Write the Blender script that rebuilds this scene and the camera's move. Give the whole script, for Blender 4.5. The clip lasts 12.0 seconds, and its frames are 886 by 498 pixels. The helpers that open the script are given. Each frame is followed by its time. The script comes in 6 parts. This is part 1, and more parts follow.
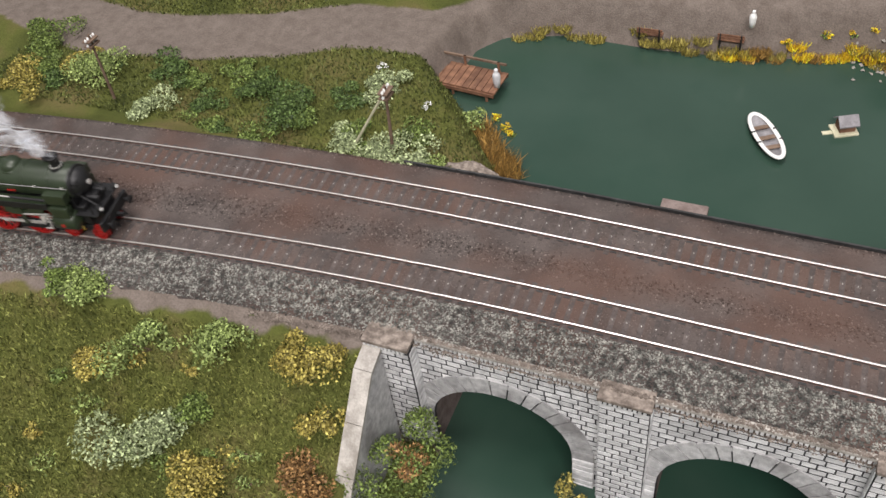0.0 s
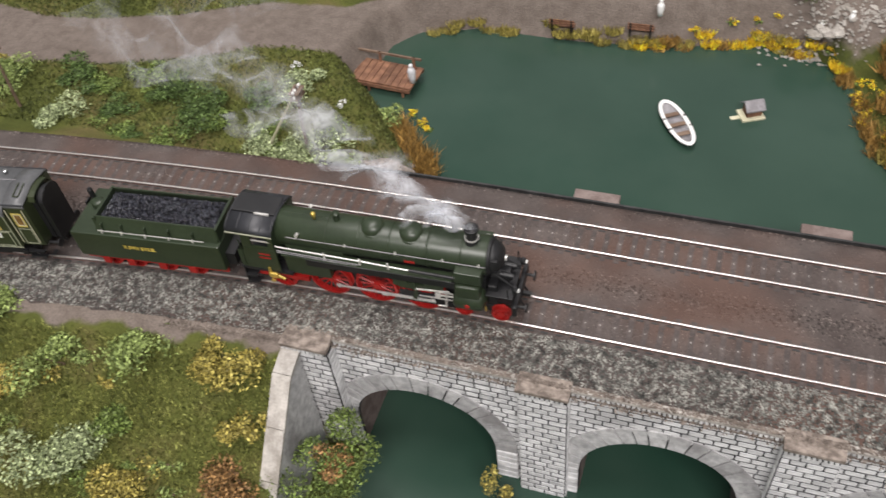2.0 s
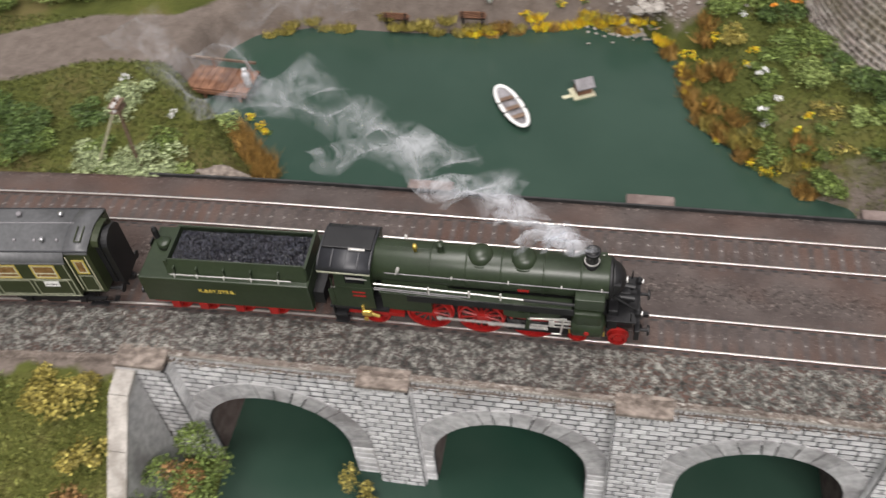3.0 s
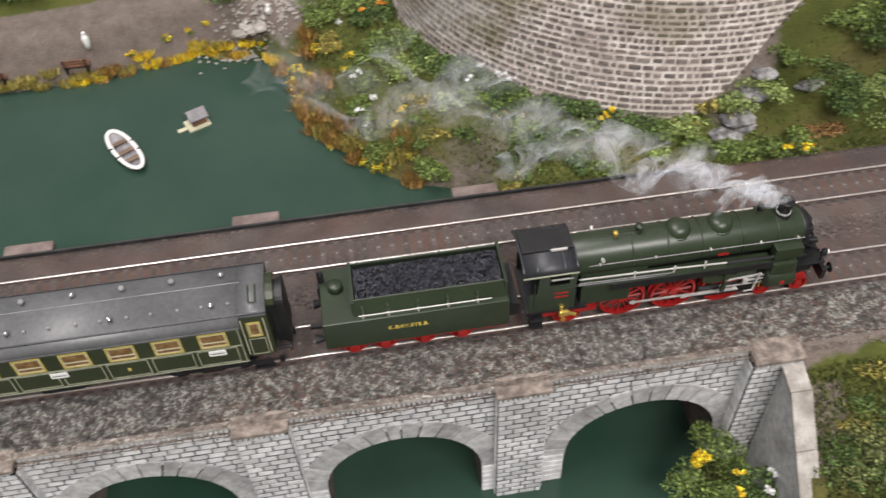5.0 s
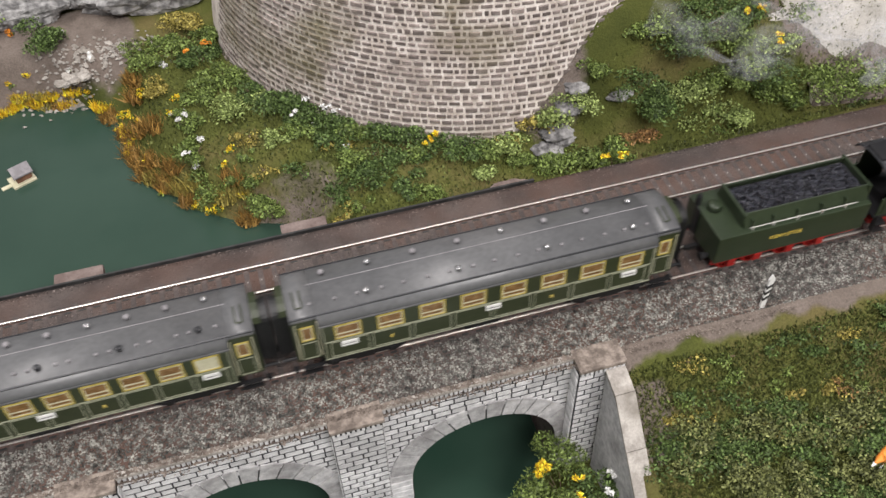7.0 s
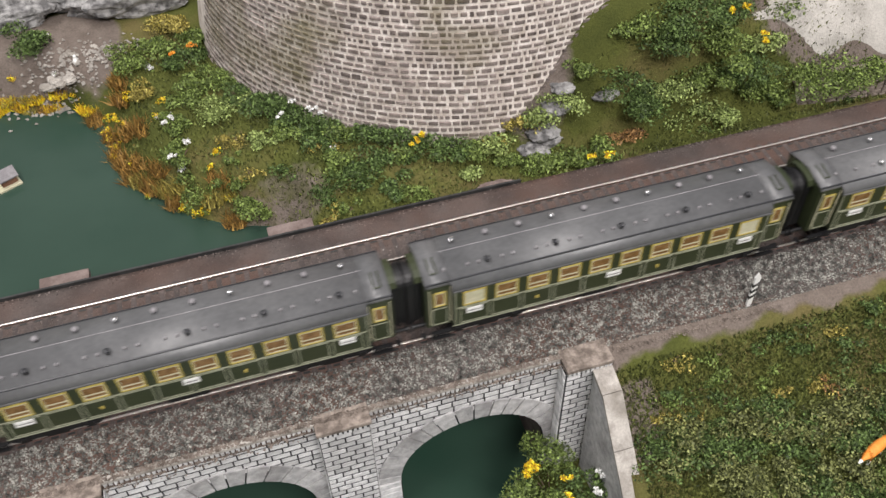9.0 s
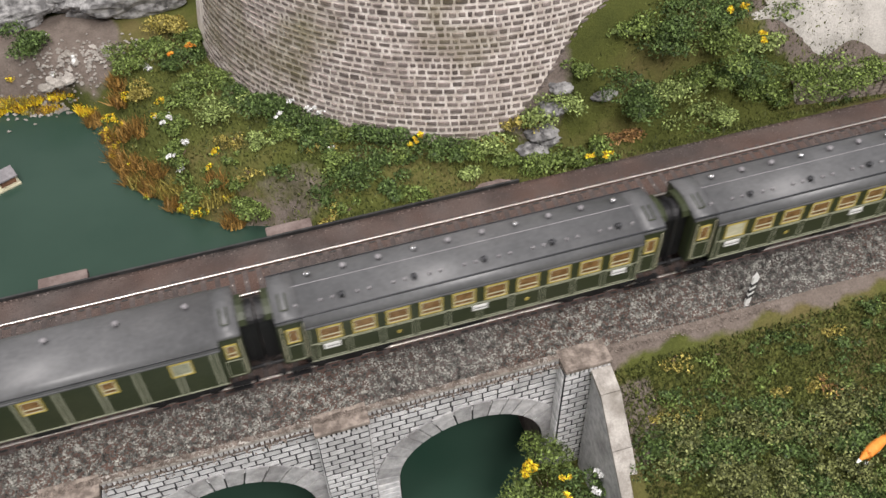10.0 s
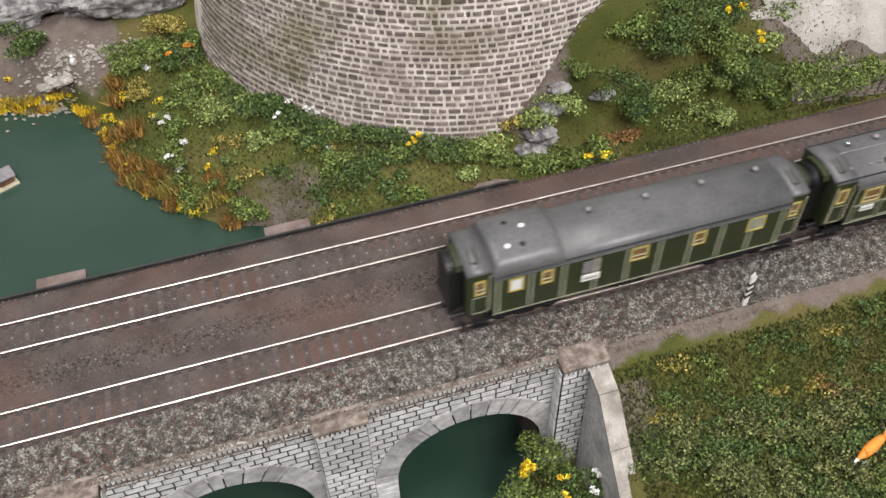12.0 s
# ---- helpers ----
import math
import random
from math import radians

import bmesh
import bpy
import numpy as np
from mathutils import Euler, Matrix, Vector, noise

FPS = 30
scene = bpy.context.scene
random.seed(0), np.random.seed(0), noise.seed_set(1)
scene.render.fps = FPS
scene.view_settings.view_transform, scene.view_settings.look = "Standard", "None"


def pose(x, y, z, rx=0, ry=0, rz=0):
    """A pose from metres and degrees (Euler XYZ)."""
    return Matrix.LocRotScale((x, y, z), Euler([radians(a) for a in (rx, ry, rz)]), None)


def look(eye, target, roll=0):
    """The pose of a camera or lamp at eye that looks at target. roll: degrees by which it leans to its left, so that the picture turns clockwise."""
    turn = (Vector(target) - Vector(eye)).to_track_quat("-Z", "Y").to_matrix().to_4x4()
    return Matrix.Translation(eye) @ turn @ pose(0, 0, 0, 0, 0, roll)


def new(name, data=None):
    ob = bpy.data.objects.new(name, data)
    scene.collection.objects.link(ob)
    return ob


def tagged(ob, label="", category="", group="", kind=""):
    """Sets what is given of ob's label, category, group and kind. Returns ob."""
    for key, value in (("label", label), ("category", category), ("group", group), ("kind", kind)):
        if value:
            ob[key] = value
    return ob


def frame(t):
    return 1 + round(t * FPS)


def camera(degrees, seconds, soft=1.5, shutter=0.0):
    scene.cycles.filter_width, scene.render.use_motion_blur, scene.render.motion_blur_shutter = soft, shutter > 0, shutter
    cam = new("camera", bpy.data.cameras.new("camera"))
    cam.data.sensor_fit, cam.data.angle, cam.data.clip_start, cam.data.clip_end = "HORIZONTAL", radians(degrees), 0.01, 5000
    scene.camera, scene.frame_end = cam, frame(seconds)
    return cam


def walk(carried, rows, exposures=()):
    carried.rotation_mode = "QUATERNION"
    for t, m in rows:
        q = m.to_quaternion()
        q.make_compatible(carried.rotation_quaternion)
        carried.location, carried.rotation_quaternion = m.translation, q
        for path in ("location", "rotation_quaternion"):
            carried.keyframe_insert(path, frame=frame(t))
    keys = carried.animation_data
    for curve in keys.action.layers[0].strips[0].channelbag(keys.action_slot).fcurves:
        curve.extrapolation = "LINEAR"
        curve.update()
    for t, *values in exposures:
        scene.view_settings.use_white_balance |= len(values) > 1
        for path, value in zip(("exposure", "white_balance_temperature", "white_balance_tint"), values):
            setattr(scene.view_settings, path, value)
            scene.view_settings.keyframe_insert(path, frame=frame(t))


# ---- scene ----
cam = camera(52.51, 12.0, 1.5, 0.5)
# seconds, eye in metres, then yaw, pitch and lean in degrees
PATH = [
    (0, -0.0896, -0.2640, 0.3478, 28.42, -47.27, -9.04),
    (0.5, -0.0914, -0.2632, 0.3491, 28.10, -47.56, -8.65),
    (1, -0.0896, -0.2620, 0.3489, 27.26, -47.72, -8.41),
    (1.5, -0.0852, -0.2601, 0.3492, 25.72, -47.98, -8.05),
    (2, -0.0770, -0.2571, 0.3488, 23.19, -48.35, -7.59),
    (2.5, -0.0600, -0.2537, 0.3467, 19.76, -48.52, -7.40),
    (3, -0.0403, -0.2495, 0.3440, 14.45, -49.15, -6.42),
    (3.5, -0.0166, -0.2465, 0.3420, 9.18, -49.43, -5.66),
    (3.7, -0.0095, -0.2466, 0.3382, 6.36, -49.27, -4.97),
    (5.3, 0.0624, -0.2512, 0.3418, -8.62, -48.82, -2.68),
    (5.5, 0.0693, -0.2520, 0.3435, -10.15, -48.70, -2.45),
    (6, 0.0808, -0.2540, 0.3446, -12.77, -48.29, -2.07),
    (6.5, 0.0872, -0.2553, 0.3450, -14.31, -48.07, -1.83),
    (7, 0.0905, -0.2559, 0.3452, -15.22, -48.00, -1.63),
    (9, 0.0937, -0.2568, 0.3447, -15.87, -47.92, -1.60),
    (9.5, 0.0939, -0.2569, 0.3455, -15.90, -47.99, -1.58),
    (10, 0.0942, -0.2570, 0.3450, -15.92, -47.94, -1.61),
    (10.5, 0.0946, -0.2568, 0.3448, -15.86, -47.97, -1.68),
    (11, 0.0949, -0.2568, 0.3454, -15.90, -48.01, -1.69),
    (11.5, 0.0948, -0.2569, 0.3458, -15.95, -48.04, -1.66),
    (12, 0.0946, -0.2570, 0.3456, -16.01, -48.01, -1.57),
]


def eye_pose(x, y, z, yaw, pitch, lean):
    return pose(x, y, z, 0, 0, yaw) @ pose(0, 0, 0, 90 + pitch) @ pose(0, 0, 0, 0, 0, lean)


walk(cam, [(r[0], eye_pose(*r[1:])) for r in PATH])

# ---- light: an exhibition hall with broad ceiling lamps ----
world = bpy.data.worlds.new("hall")
scene.world = world
world.use_nodes = True
bg = world.node_tree.nodes["Background"]
bg.inputs[0].default_value, bg.inputs[1].default_value = (0.985, 0.98, 1.03, 1), 0.275


def lamp(name, where, target, size, watts, colour):
    data = bpy.data.lights.new(name, "AREA")
    data.shape, data.size, data.size_y, data.energy, data.color = "RECTANGLE", size[0], size[1], watts, colour
    ob = new(name, data)
    ob.matrix_world = look(where, target)
    return ob


lamp("ceiling_lamp", (-0.5, 0.15, 2.4), (-0.1, 0.05, 0), (1.6, 0.5), 50, (1.0, 0.945, 0.925))
lamp("ceiling_lamp", (0.5, -1.7, 2.2), (0.1, 0.0, 0), (1.8, 0.5), 88, (1.0, 0.945, 0.925))
scene.view_settings.exposure = 0.0

MM = 0.001
rng = np.random.default_rng(7)


# ---- materials ----
def material(name, rough=0.6, metal=0.0, spec=0.5):
    m = bpy.data.materials.new(name)
    m.use_nodes = True
    b = m.node_tree.nodes["Principled BSDF"]
    b.inputs["Roughness"].default_value, b.inputs["Metallic"].default_value = rough, metal
    b.inputs["Specular IOR Level"].default_value = spec
    return m, m.node_tree, b


def noise_node(nt, scale, detail=4.0, coord="Object", rough=0.55):
    tc = nt.nodes.new("ShaderNodeTexCoord")
    n = nt.nodes.new("ShaderNodeTexNoise")
    n.inputs["Scale"].default_value, n.inputs["Detail"].default_value, n.inputs["Roughness"].default_value = scale, detail, rough
    nt.links.new(tc.outputs[coord], n.inputs["Vector"])
    return n


def ramp(nt, source, stops):
    r = nt.nodes.new("ShaderNodeValToRGB")
    el = r.color_ramp.elements
    while len(el) < len(stops):
        el.new(0.5)
    for e, (p, c) in zip(el, stops):
        e.position, e.color = p, (*c, 1)
    nt.links.new(source, r.inputs[0])
    return r.outputs[0]


def mix(nt, a, b, fac, kind="MIX"):
    n = nt.nodes.new("ShaderNodeMix")
    n.data_type, n.blend_type = "RGBA", kind
    for socket, v in ((n.inputs[0], fac), (n.inputs[6], a), (n.inputs[7], b)):
        if isinstance(v, (int, float)):
            socket.default_value = v
        elif isinstance(v, tuple):
            socket.default_value = (*v, 1)
        else:
            nt.links.new(v, socket)
    return n.outputs[2]


def bump(nt, b, source, strength, distance):
    n = nt.nodes.new("ShaderNodeBump")
    n.inputs["Strength"].default_value, n.inputs["Distance"].default_value = strength, distance
    nt.links.new(source, n.inputs["Height"])
    nt.links.new(n.outputs[0], b.inputs["Normal"])


def mottled(name, c1, c2, scale=150.0, rough=0.7, metal=0.0, fine=900.0, relief=0.0004, spec=0.5, per=0.0, spread=0.12):
    """Two colours mottled at two scales, a fine relief, and a per-piece change of brightness."""
    m, nt, b = material(name, rough, metal, spec)
    n1, n2 = noise_node(nt, scale), noise_node(nt, fine)
    base = ramp(nt, n1.outputs[0], [(0.5 - spread, c1), (0.5 + spread, c2)])
    col = mix(nt, base, n2.outputs[0], 0.35, "OVERLAY")
    if per:
        geo = nt.nodes.new("ShaderNodeNewGeometry")
        info = nt.nodes.new("ShaderNodeObjectInfo")
        add = nt.nodes.new("ShaderNodeMath")
        add.operation = "ADD"
        nt.links.new(geo.outputs["Random Per Island"], add.inputs[0])
        nt.links.new(info.outputs["Random"], add.inputs[1])
        fr = nt.nodes.new("ShaderNodeMath")
        fr.operation = "FRACT"
        nt.links.new(add.outputs[0], fr.inputs[0])
        tone = ramp(nt, fr.outputs[0], [(0.0, (1 - per,) * 3), (1.0, (1 + 0.25 * per,) * 3)])
        col = mix(nt, col, tone, 1.0, "MULTIPLY")
    nt.links.new(col, b.inputs["Base Color"])
    if relief:
        bump(nt, b, n2.outputs[0], 0.5, relief)
    return m


M_LOCO = mottled("loco_green", (0.021, 0.031, 0.016), (0.026, 0.038, 0.020), 60, 0.36, 0, 500, 0.00002)
M_COACH = mottled("coach_green", (0.026, 0.034, 0.015), (0.034, 0.042, 0.019), 60, 0.42, 0, 500, 0.00002)
M_ROOF = mottled("roof_grey", (0.095, 0.097, 0.10), (0.125, 0.127, 0.13), 40, 0.40, 0, 500, 0.00002)
M_CABROOF = mottled("cab_roof_black", (0.018, 0.019, 0.022), (0.03, 0.031, 0.036), 60, 0.45, 0, 500, 0.00002)
M_BLACK = mottled("matt_black", (0.006, 0.006, 0.007), (0.011, 0.011, 0.012), 80, 0.5, 0, 500, 0.00003)
M_RED = mottled("wheel_red", (0.27, 0.010, 0.009), (0.34, 0.016, 0.013), 90, 0.4, 0, 500, 0.00002)
M_STEEL = mottled("bright_steel", (0.62, 0.6, 0.57), (0.74, 0.72, 0.69), 200, 0.3, 0.45, 900, 0.00002)
M_CHROME = mottled("dull_chrome", (0.45, 0.45, 0.46), (0.6, 0.6, 0.61), 200, 0.25, 0.8, 900, 0.00002)
M_BRASS = mottled("brass", (0.75, 0.55, 0.12), (0.85, 0.62, 0.18), 200, 0.35, 0.8, 900, 0.00002)
M_YELLOW = mottled("yellow_paint", (0.46, 0.36, 0.08), (0.54, 0.43, 0.11), 200, 0.5)
M_CREAM = mottled("cream_line", (0.50, 0.48, 0.33), (0.58, 0.55, 0.40), 200, 0.5)
M_STRIP = mottled("pale_strip", (0.27, 0.28, 0.20), (0.34, 0.35, 0.26), 200, 0.5)
M_LETTER = mottled("letter_yellow", (0.75, 0.55, 0.08), (0.82, 0.62, 0.12), 200, 0.5)
M_WHITE = mottled("white_paint", (0.78, 0.78, 0.76), (0.84, 0.84, 0.82), 200, 0.5)
M_WINDOW = mottled("window_interior", (0.16, 0.085, 0.03), (0.26, 0.15, 0.06), 300, 0.25)
M_COAL = mottled("coal", (0.006, 0.006, 0.009), (0.045, 0.047, 0.06), 500, 0.2, 0, 1500, 0.0008, per=0.5)
M_RAIL = mottled("rail_rust", (0.075, 0.042, 0.032), (0.11, 0.06, 0.048), 300, 0.7)
M_HEAD = mottled("rail_head", (0.80, 0.74, 0.69), (0.90, 0.85, 0.80), 60, 0.34, 0.85, 700, 0.00002)
M_SLEEPER = mottled("sleeper", (0.072, 0.058, 0.054), (0.11, 0.09, 0.083), 250, 0.85, per=0.3)
M_STUD = mottled("stud", (0.5, 0.48, 0.45), (0.6, 0.58, 0.55), 200, 0.4, 0.6)
M_STONE = mottled("viaduct_stone", (0.56, 0.555, 0.565), (0.88, 0.87, 0.87), 220, 0.85, 0, 1300, 0.0006, 0.3, per=0.28, spread=0.2)
M_RING = mottled("arch_stone", (0.36, 0.355, 0.36), (0.62, 0.61, 0.61), 260, 0.85, 0, 1500, 0.0005, 0.3, per=0.25, spread=0.2)
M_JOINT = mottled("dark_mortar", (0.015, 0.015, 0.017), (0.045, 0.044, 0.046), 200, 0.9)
M_COPING = mottled("coping_stone", (0.33, 0.305, 0.275), (0.50, 0.47, 0.43), 120, 0.9, 0, 900, 0.0004, 0.3, per=0.2)
M_CAP = mottled("dusty_cap", (0.13, 0.106, 0.09), (0.29, 0.245, 0.21), 260, 0.9, 0, 900, 0.0006, 0.3)
M_TOWER = mottled("tower_stone", (0.15, 0.12, 0.108), (0.42, 0.36, 0.33), 160, 0.9, 0, 1100, 0.0008, 0.3, per=0.45, spread=0.2)
M_TJOINT = mottled("tower_mortar", (0.60, 0.53, 0.47), (0.86, 0.80, 0.74), 160, 0.95)
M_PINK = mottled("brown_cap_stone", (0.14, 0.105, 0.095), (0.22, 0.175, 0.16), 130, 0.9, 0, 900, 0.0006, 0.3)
M_ROCK = mottled("grey_rock", (0.11, 0.108, 0.108), (0.36, 0.355, 0.35), 160, 0.9, 0, 500, 0.002, 0.3)
M_WOOD = mottled("brown_wood", (0.15, 0.07, 0.04), (0.26, 0.13, 0.075), 150, 0.75, per=0.3)
M_POLE = mottled("pole_wood", (0.12, 0.075, 0.05), (0.2, 0.14, 0.10), 150, 0.8)
M_SLATE = mottled("grey_slate", (0.20, 0.19, 0.20), (0.28, 0.27, 0.28), 150, 0.8)
M_STRIPE = mottled("black_stripe", (0.02, 0.02, 0.02), (0.04, 0.04, 0.04), 150, 0.6)
M_FOX = mottled("orange_fur", (0.75, 0.25, 0.03), (0.85, 0.32, 0.06), 150, 0.7)
M_PLAID = mottled("grey_figure", (0.5, 0.5, 0.52), (0.75, 0.75, 0.76), 150, 0.7)
M_BALLAST = mottled("ballast_bed", (0.068, 0.055, 0.051), (0.108, 0.09, 0.083), 35, 0.95, 0, 900, 0.0016, 0.2)
M_GRAVEL = mottled("ballast_grey", (0.062, 0.062, 0.056), (0.41, 0.405, 0.365), 300, 0.9, per=0.75)
M_SAND = mottled("pale_sand", (0.34, 0.325, 0.295), (0.46, 0.44, 0.405), 60, 0.95, 0, 900, 0.0008, 0.2)
M_RUSTY = mottled("ballast_brown", (0.06, 0.048, 0.043), (0.25, 0.21, 0.19), 400, 0.9, per=0.75)


def leaf(name, c1, c2):
    m, nt, b = material(name, 0.6, 0, 0.3)
    geo = nt.nodes.new("ShaderNodeNewGeometry")
    n = noise_node(nt, 60)
    col = ramp(nt, geo.outputs["Random Per Island"], [(0.0, tuple(0.65 * v for v in c1)), (0.6, c2), (1.0, tuple(min(1, 2.0 * v) for v in c2))])
    col = mix(nt, col, n.outputs[0], 0.3, "OVERLAY")
    nt.links.new(col, b.inputs["Base Color"])
    b.inputs["Subsurface Weight"].default_value = 0.0
    return m


L_LIGHT = leaf("leaf_light", (0.10, 0.14, 0.035), (0.24, 0.30, 0.10))
L_PALE = leaf("leaf_pale", (0.14, 0.18, 0.08), (0.32, 0.37, 0.20))
L_DARK = leaf("leaf_dark", (0.035, 0.06, 0.018), (0.085, 0.13, 0.038))
L_MID = leaf("leaf_mid", (0.06, 0.09, 0.022), (0.14, 0.19, 0.05))
L_OLIVE = leaf("leaf_olive", (0.14, 0.12, 0.03), (0.32, 0.27, 0.07))
L_SPECK = leaf("leaf_speckled", (0.03, 0.042, 0.012), (0.15, 0.165, 0.06))
L_RUST = leaf("leaf_rust", (0.11, 0.06, 0.025), (0.26, 0.15, 0.06))
L_REED = leaf("reed", (0.14, 0.075, 0.02), (0.30, 0.18, 0.05))
L_YELLOW = leaf("yellow_bloom", (0.55, 0.32, 0.02), (0.80, 0.54, 0.03))
L_WHITE = leaf("white_bloom", (0.6, 0.6, 0.58), (0.82, 0.82, 0.80))
L_ORANGE = leaf("orange_bloom", (0.6, 0.2, 0.02), (0.8, 0.3, 0.04))
L_TURF = leaf("dark_grass_blades", (0.035, 0.048, 0.012), (0.10, 0.115, 0.032))
L_GRASS = leaf("grass_blades", (0.075, 0.09, 0.022), (0.18, 0.19, 0.055))


def water_material():
    m, nt, b = material("green_water", 0.22, 0, 0.5)
    n = noise_node(nt, 9)
    nt.links.new(ramp(nt, n.outputs[0], [(0.3, (0.027, 0.054, 0.039)), (0.7, (0.037, 0.069, 0.051))]), b.inputs["Base Color"])
    bump(nt, b, noise_node(nt, 40).outputs[0], 0.08, 0.001)
    return m


M_WATER = water_material()


def ground_material():
    m, nt, b = material("turf_and_earth", 0.95, 0, 0.15)
    n1, n2, n3 = noise_node(nt, 18), noise_node(nt, 120), noise_node(nt, 900)
    grass = ramp(nt, n1.outputs[0], [(0.32, (0.05, 0.06, 0.016)), (0.5, (0.085, 0.095, 0.024)), (0.68, (0.125, 0.105, 0.042))])
    earth = ramp(nt, n2.outputs[0], [(0.3, (0.13, 0.106, 0.09)), (0.7, (0.18, 0.15, 0.13))])
    at = nt.nodes.new("ShaderNodeAttribute")
    at.attribute_name = "bare"
    add = nt.nodes.new("ShaderNodeMath")
    add.operation = "MULTIPLY_ADD"
    nt.links.new(n2.outputs[0], add.inputs[0])
    add.inputs[1].default_value = 0.7
    nt.links.new(at.outputs["Fac"], add.inputs[2])
    fac = ramp(nt, add.outputs[0], [(0.62, (0, 0, 0)), (0.95, (1, 1, 1))])
    col = mix(nt, grass, earth, fac)
    col = mix(nt, col, n3.outputs[0], 0.5, "OVERLAY")
    nt.links.new(col, b.inputs["Base Color"])
    bump(nt, b, n3.outputs[0], 0.7, 0.001)
    return m


M_GROUND = ground_material()


def stained(m, colour, scale, lo, hi, strength):
    """Adds large irregular stains to a material."""
    nt = m.node_tree
    b = nt.nodes["Principled BSDF"]
    src = b.inputs["Base Color"].links[0].from_socket
    tc = nt.nodes.new("ShaderNodeNewGeometry")
    n = nt.nodes.new("ShaderNodeTexNoise")
    n.inputs["Scale"].default_value, n.inputs["Detail"].default_value = scale, 6.0
    nt.links.new(tc.outputs["Position"], n.inputs["Vector"])
    fac = ramp(nt, n.outputs[0], [(lo, (0, 0, 0)), (hi, (strength,) * 3)])
    nt.links.new(mix(nt, src, colour, fac), b.inputs["Base Color"])


stained(M_TOWER, (0.15, 0.135, 0.055), 16, 0.52, 0.68, 0.7)
stained(M_TJOINT, (0.20, 0.18, 0.075), 16, 0.52, 0.68, 0.75)
stained(M_TJOINT, (0.34, 0.28, 0.24), 45, 0.50, 0.7, 0.6)
stained(M_STONE, (0.26, 0.25, 0.25), 40, 0.52, 0.74, 0.6)
stained(M_RING, (0.15, 0.14, 0.14), 50, 0.50, 0.72, 0.7)
stained(M_COPING, (0.18, 0.16, 0.13), 60, 0.48, 0.7, 0.7)
stained(M_BALLAST, (0.115, 0.066, 0.05), 14, 0.44, 0.62, 0.6)
stained(M_RUSTY, (0.15, 0.082, 0.06), 14, 0.44, 0.62, 0.6)
stained(M_WATER, (0.010, 0.040, 0.026), 6, 0.45, 0.65, 0.6)


def smoke_material():
    m = bpy.data.materials.new("thin_smoke")
    m.use_nodes = True
    nt = m.node_tree
    nt.nodes.clear()
    out = nt.nodes.new("ShaderNodeOutputMaterial")
    mx = nt.nodes.new("ShaderNodeMixShader")
    tr = nt.nodes.new("ShaderNodeBsdfTransparent")
    df = nt.nodes.new("ShaderNodeBsdfDiffuse")
    tl = nt.nodes.new("ShaderNodeBsdfTranslucent")
    half = nt.nodes.new("ShaderNodeMixShader")
    df.inputs[0].default_value = tl.inputs[0].default_value = (0.86, 0.88, 0.93, 1)
    nt.links.new(df.outputs[0], half.inputs[1])
    nt.links.new(tl.outputs[0], half.inputs[2])
    n = noise_node(nt, 85, 3.0)
    n.inputs["Distortion"].default_value = 1.2
    at = nt.nodes.new("ShaderNodeAttribute")
    at.attribute_name = "dense"
    mul = nt.nodes.new("ShaderNodeMath")
    mul.operation = "MULTIPLY"
    nt.links.new(ramp(nt, n.outputs[0], [(0.34, (0, 0, 0)), (0.68, (0.9, 0.9, 0.9))]), mul.inputs[0])
    nt.links.new(at.outputs["Fac"], mul.inputs[1])
    nt.links.new(mul.outputs[0], mx.inputs[0])
    nt.links.new(tr.outputs[0], mx.inputs[1])
    nt.links.new(half.outputs[0], mx.inputs[2])
    nt.links.new(mx.outputs[0], out.inputs[0])
    return m


M_SMOKE = smoke_material()


# ---- building helpers, in millimetres ----
def mesh_of(name, verts, faces, mat, smooth=False):
    me = bpy.data.meshes.new(name)
    me.from_pydata((np.asarray(verts, float) * MM).tolist(), [], [tuple(f) for f in faces])
    me.materials.append(mat)
    if smooth:
        me.polygons.foreach_set("use_smooth", [True] * len(me.polygons))
    me.update()
    return me


def part(name, bm, mat, parent=None, label="", smooth=False):
    """Links a bmesh, in millimetres, as one mesh object under a thing or a part."""
    me = bpy.data.meshes.new(name)
    bmesh.ops.scale(bm, vec=(MM,) * 3, verts=bm.verts)
    bmesh.ops.recalc_face_normals(bm, faces=bm.faces)
    if smooth:
        for f in bm.faces:
            f.smooth = True
    bm.to_mesh(me)
    bm.free()
    me.materials.append(mat)
    ob = new(name, me)
    ob.parent = parent
    if label:
        tagged(ob, label)
    return ob


def thing(name, x, y, z, label, category, group="", rz=0.0, kind=""):
    ob = new(name)
    ob.empty_display_size = 0.01
    ob.matrix_world = pose(x * MM, y * MM, z * MM, 0, 0, rz)
    return tagged(ob, label, category, group, kind)


def box(bm, x0, x1, y0, y1, z0, z1, bevel=0.0):
    r = bmesh.ops.create_cube(bm, size=1)
    vs = r["verts"]
    bmesh.ops.scale(bm, vec=(x1 - x0, y1 - y0, z1 - z0), verts=vs)
    bmesh.ops.translate(bm, vec=((x0 + x1) / 2, (y0 + y1) / 2, (z0 + z1) / 2), verts=vs)
    if bevel:
        es = list({e for v in vs for e in v.link_edges})
        bmesh.ops.bevel(bm, geom=es, offset=bevel, segments=2, affect="EDGES", profile=0.6)
    return bm


def B(*a, **k):
    return box(bmesh.new(), *a, **k)


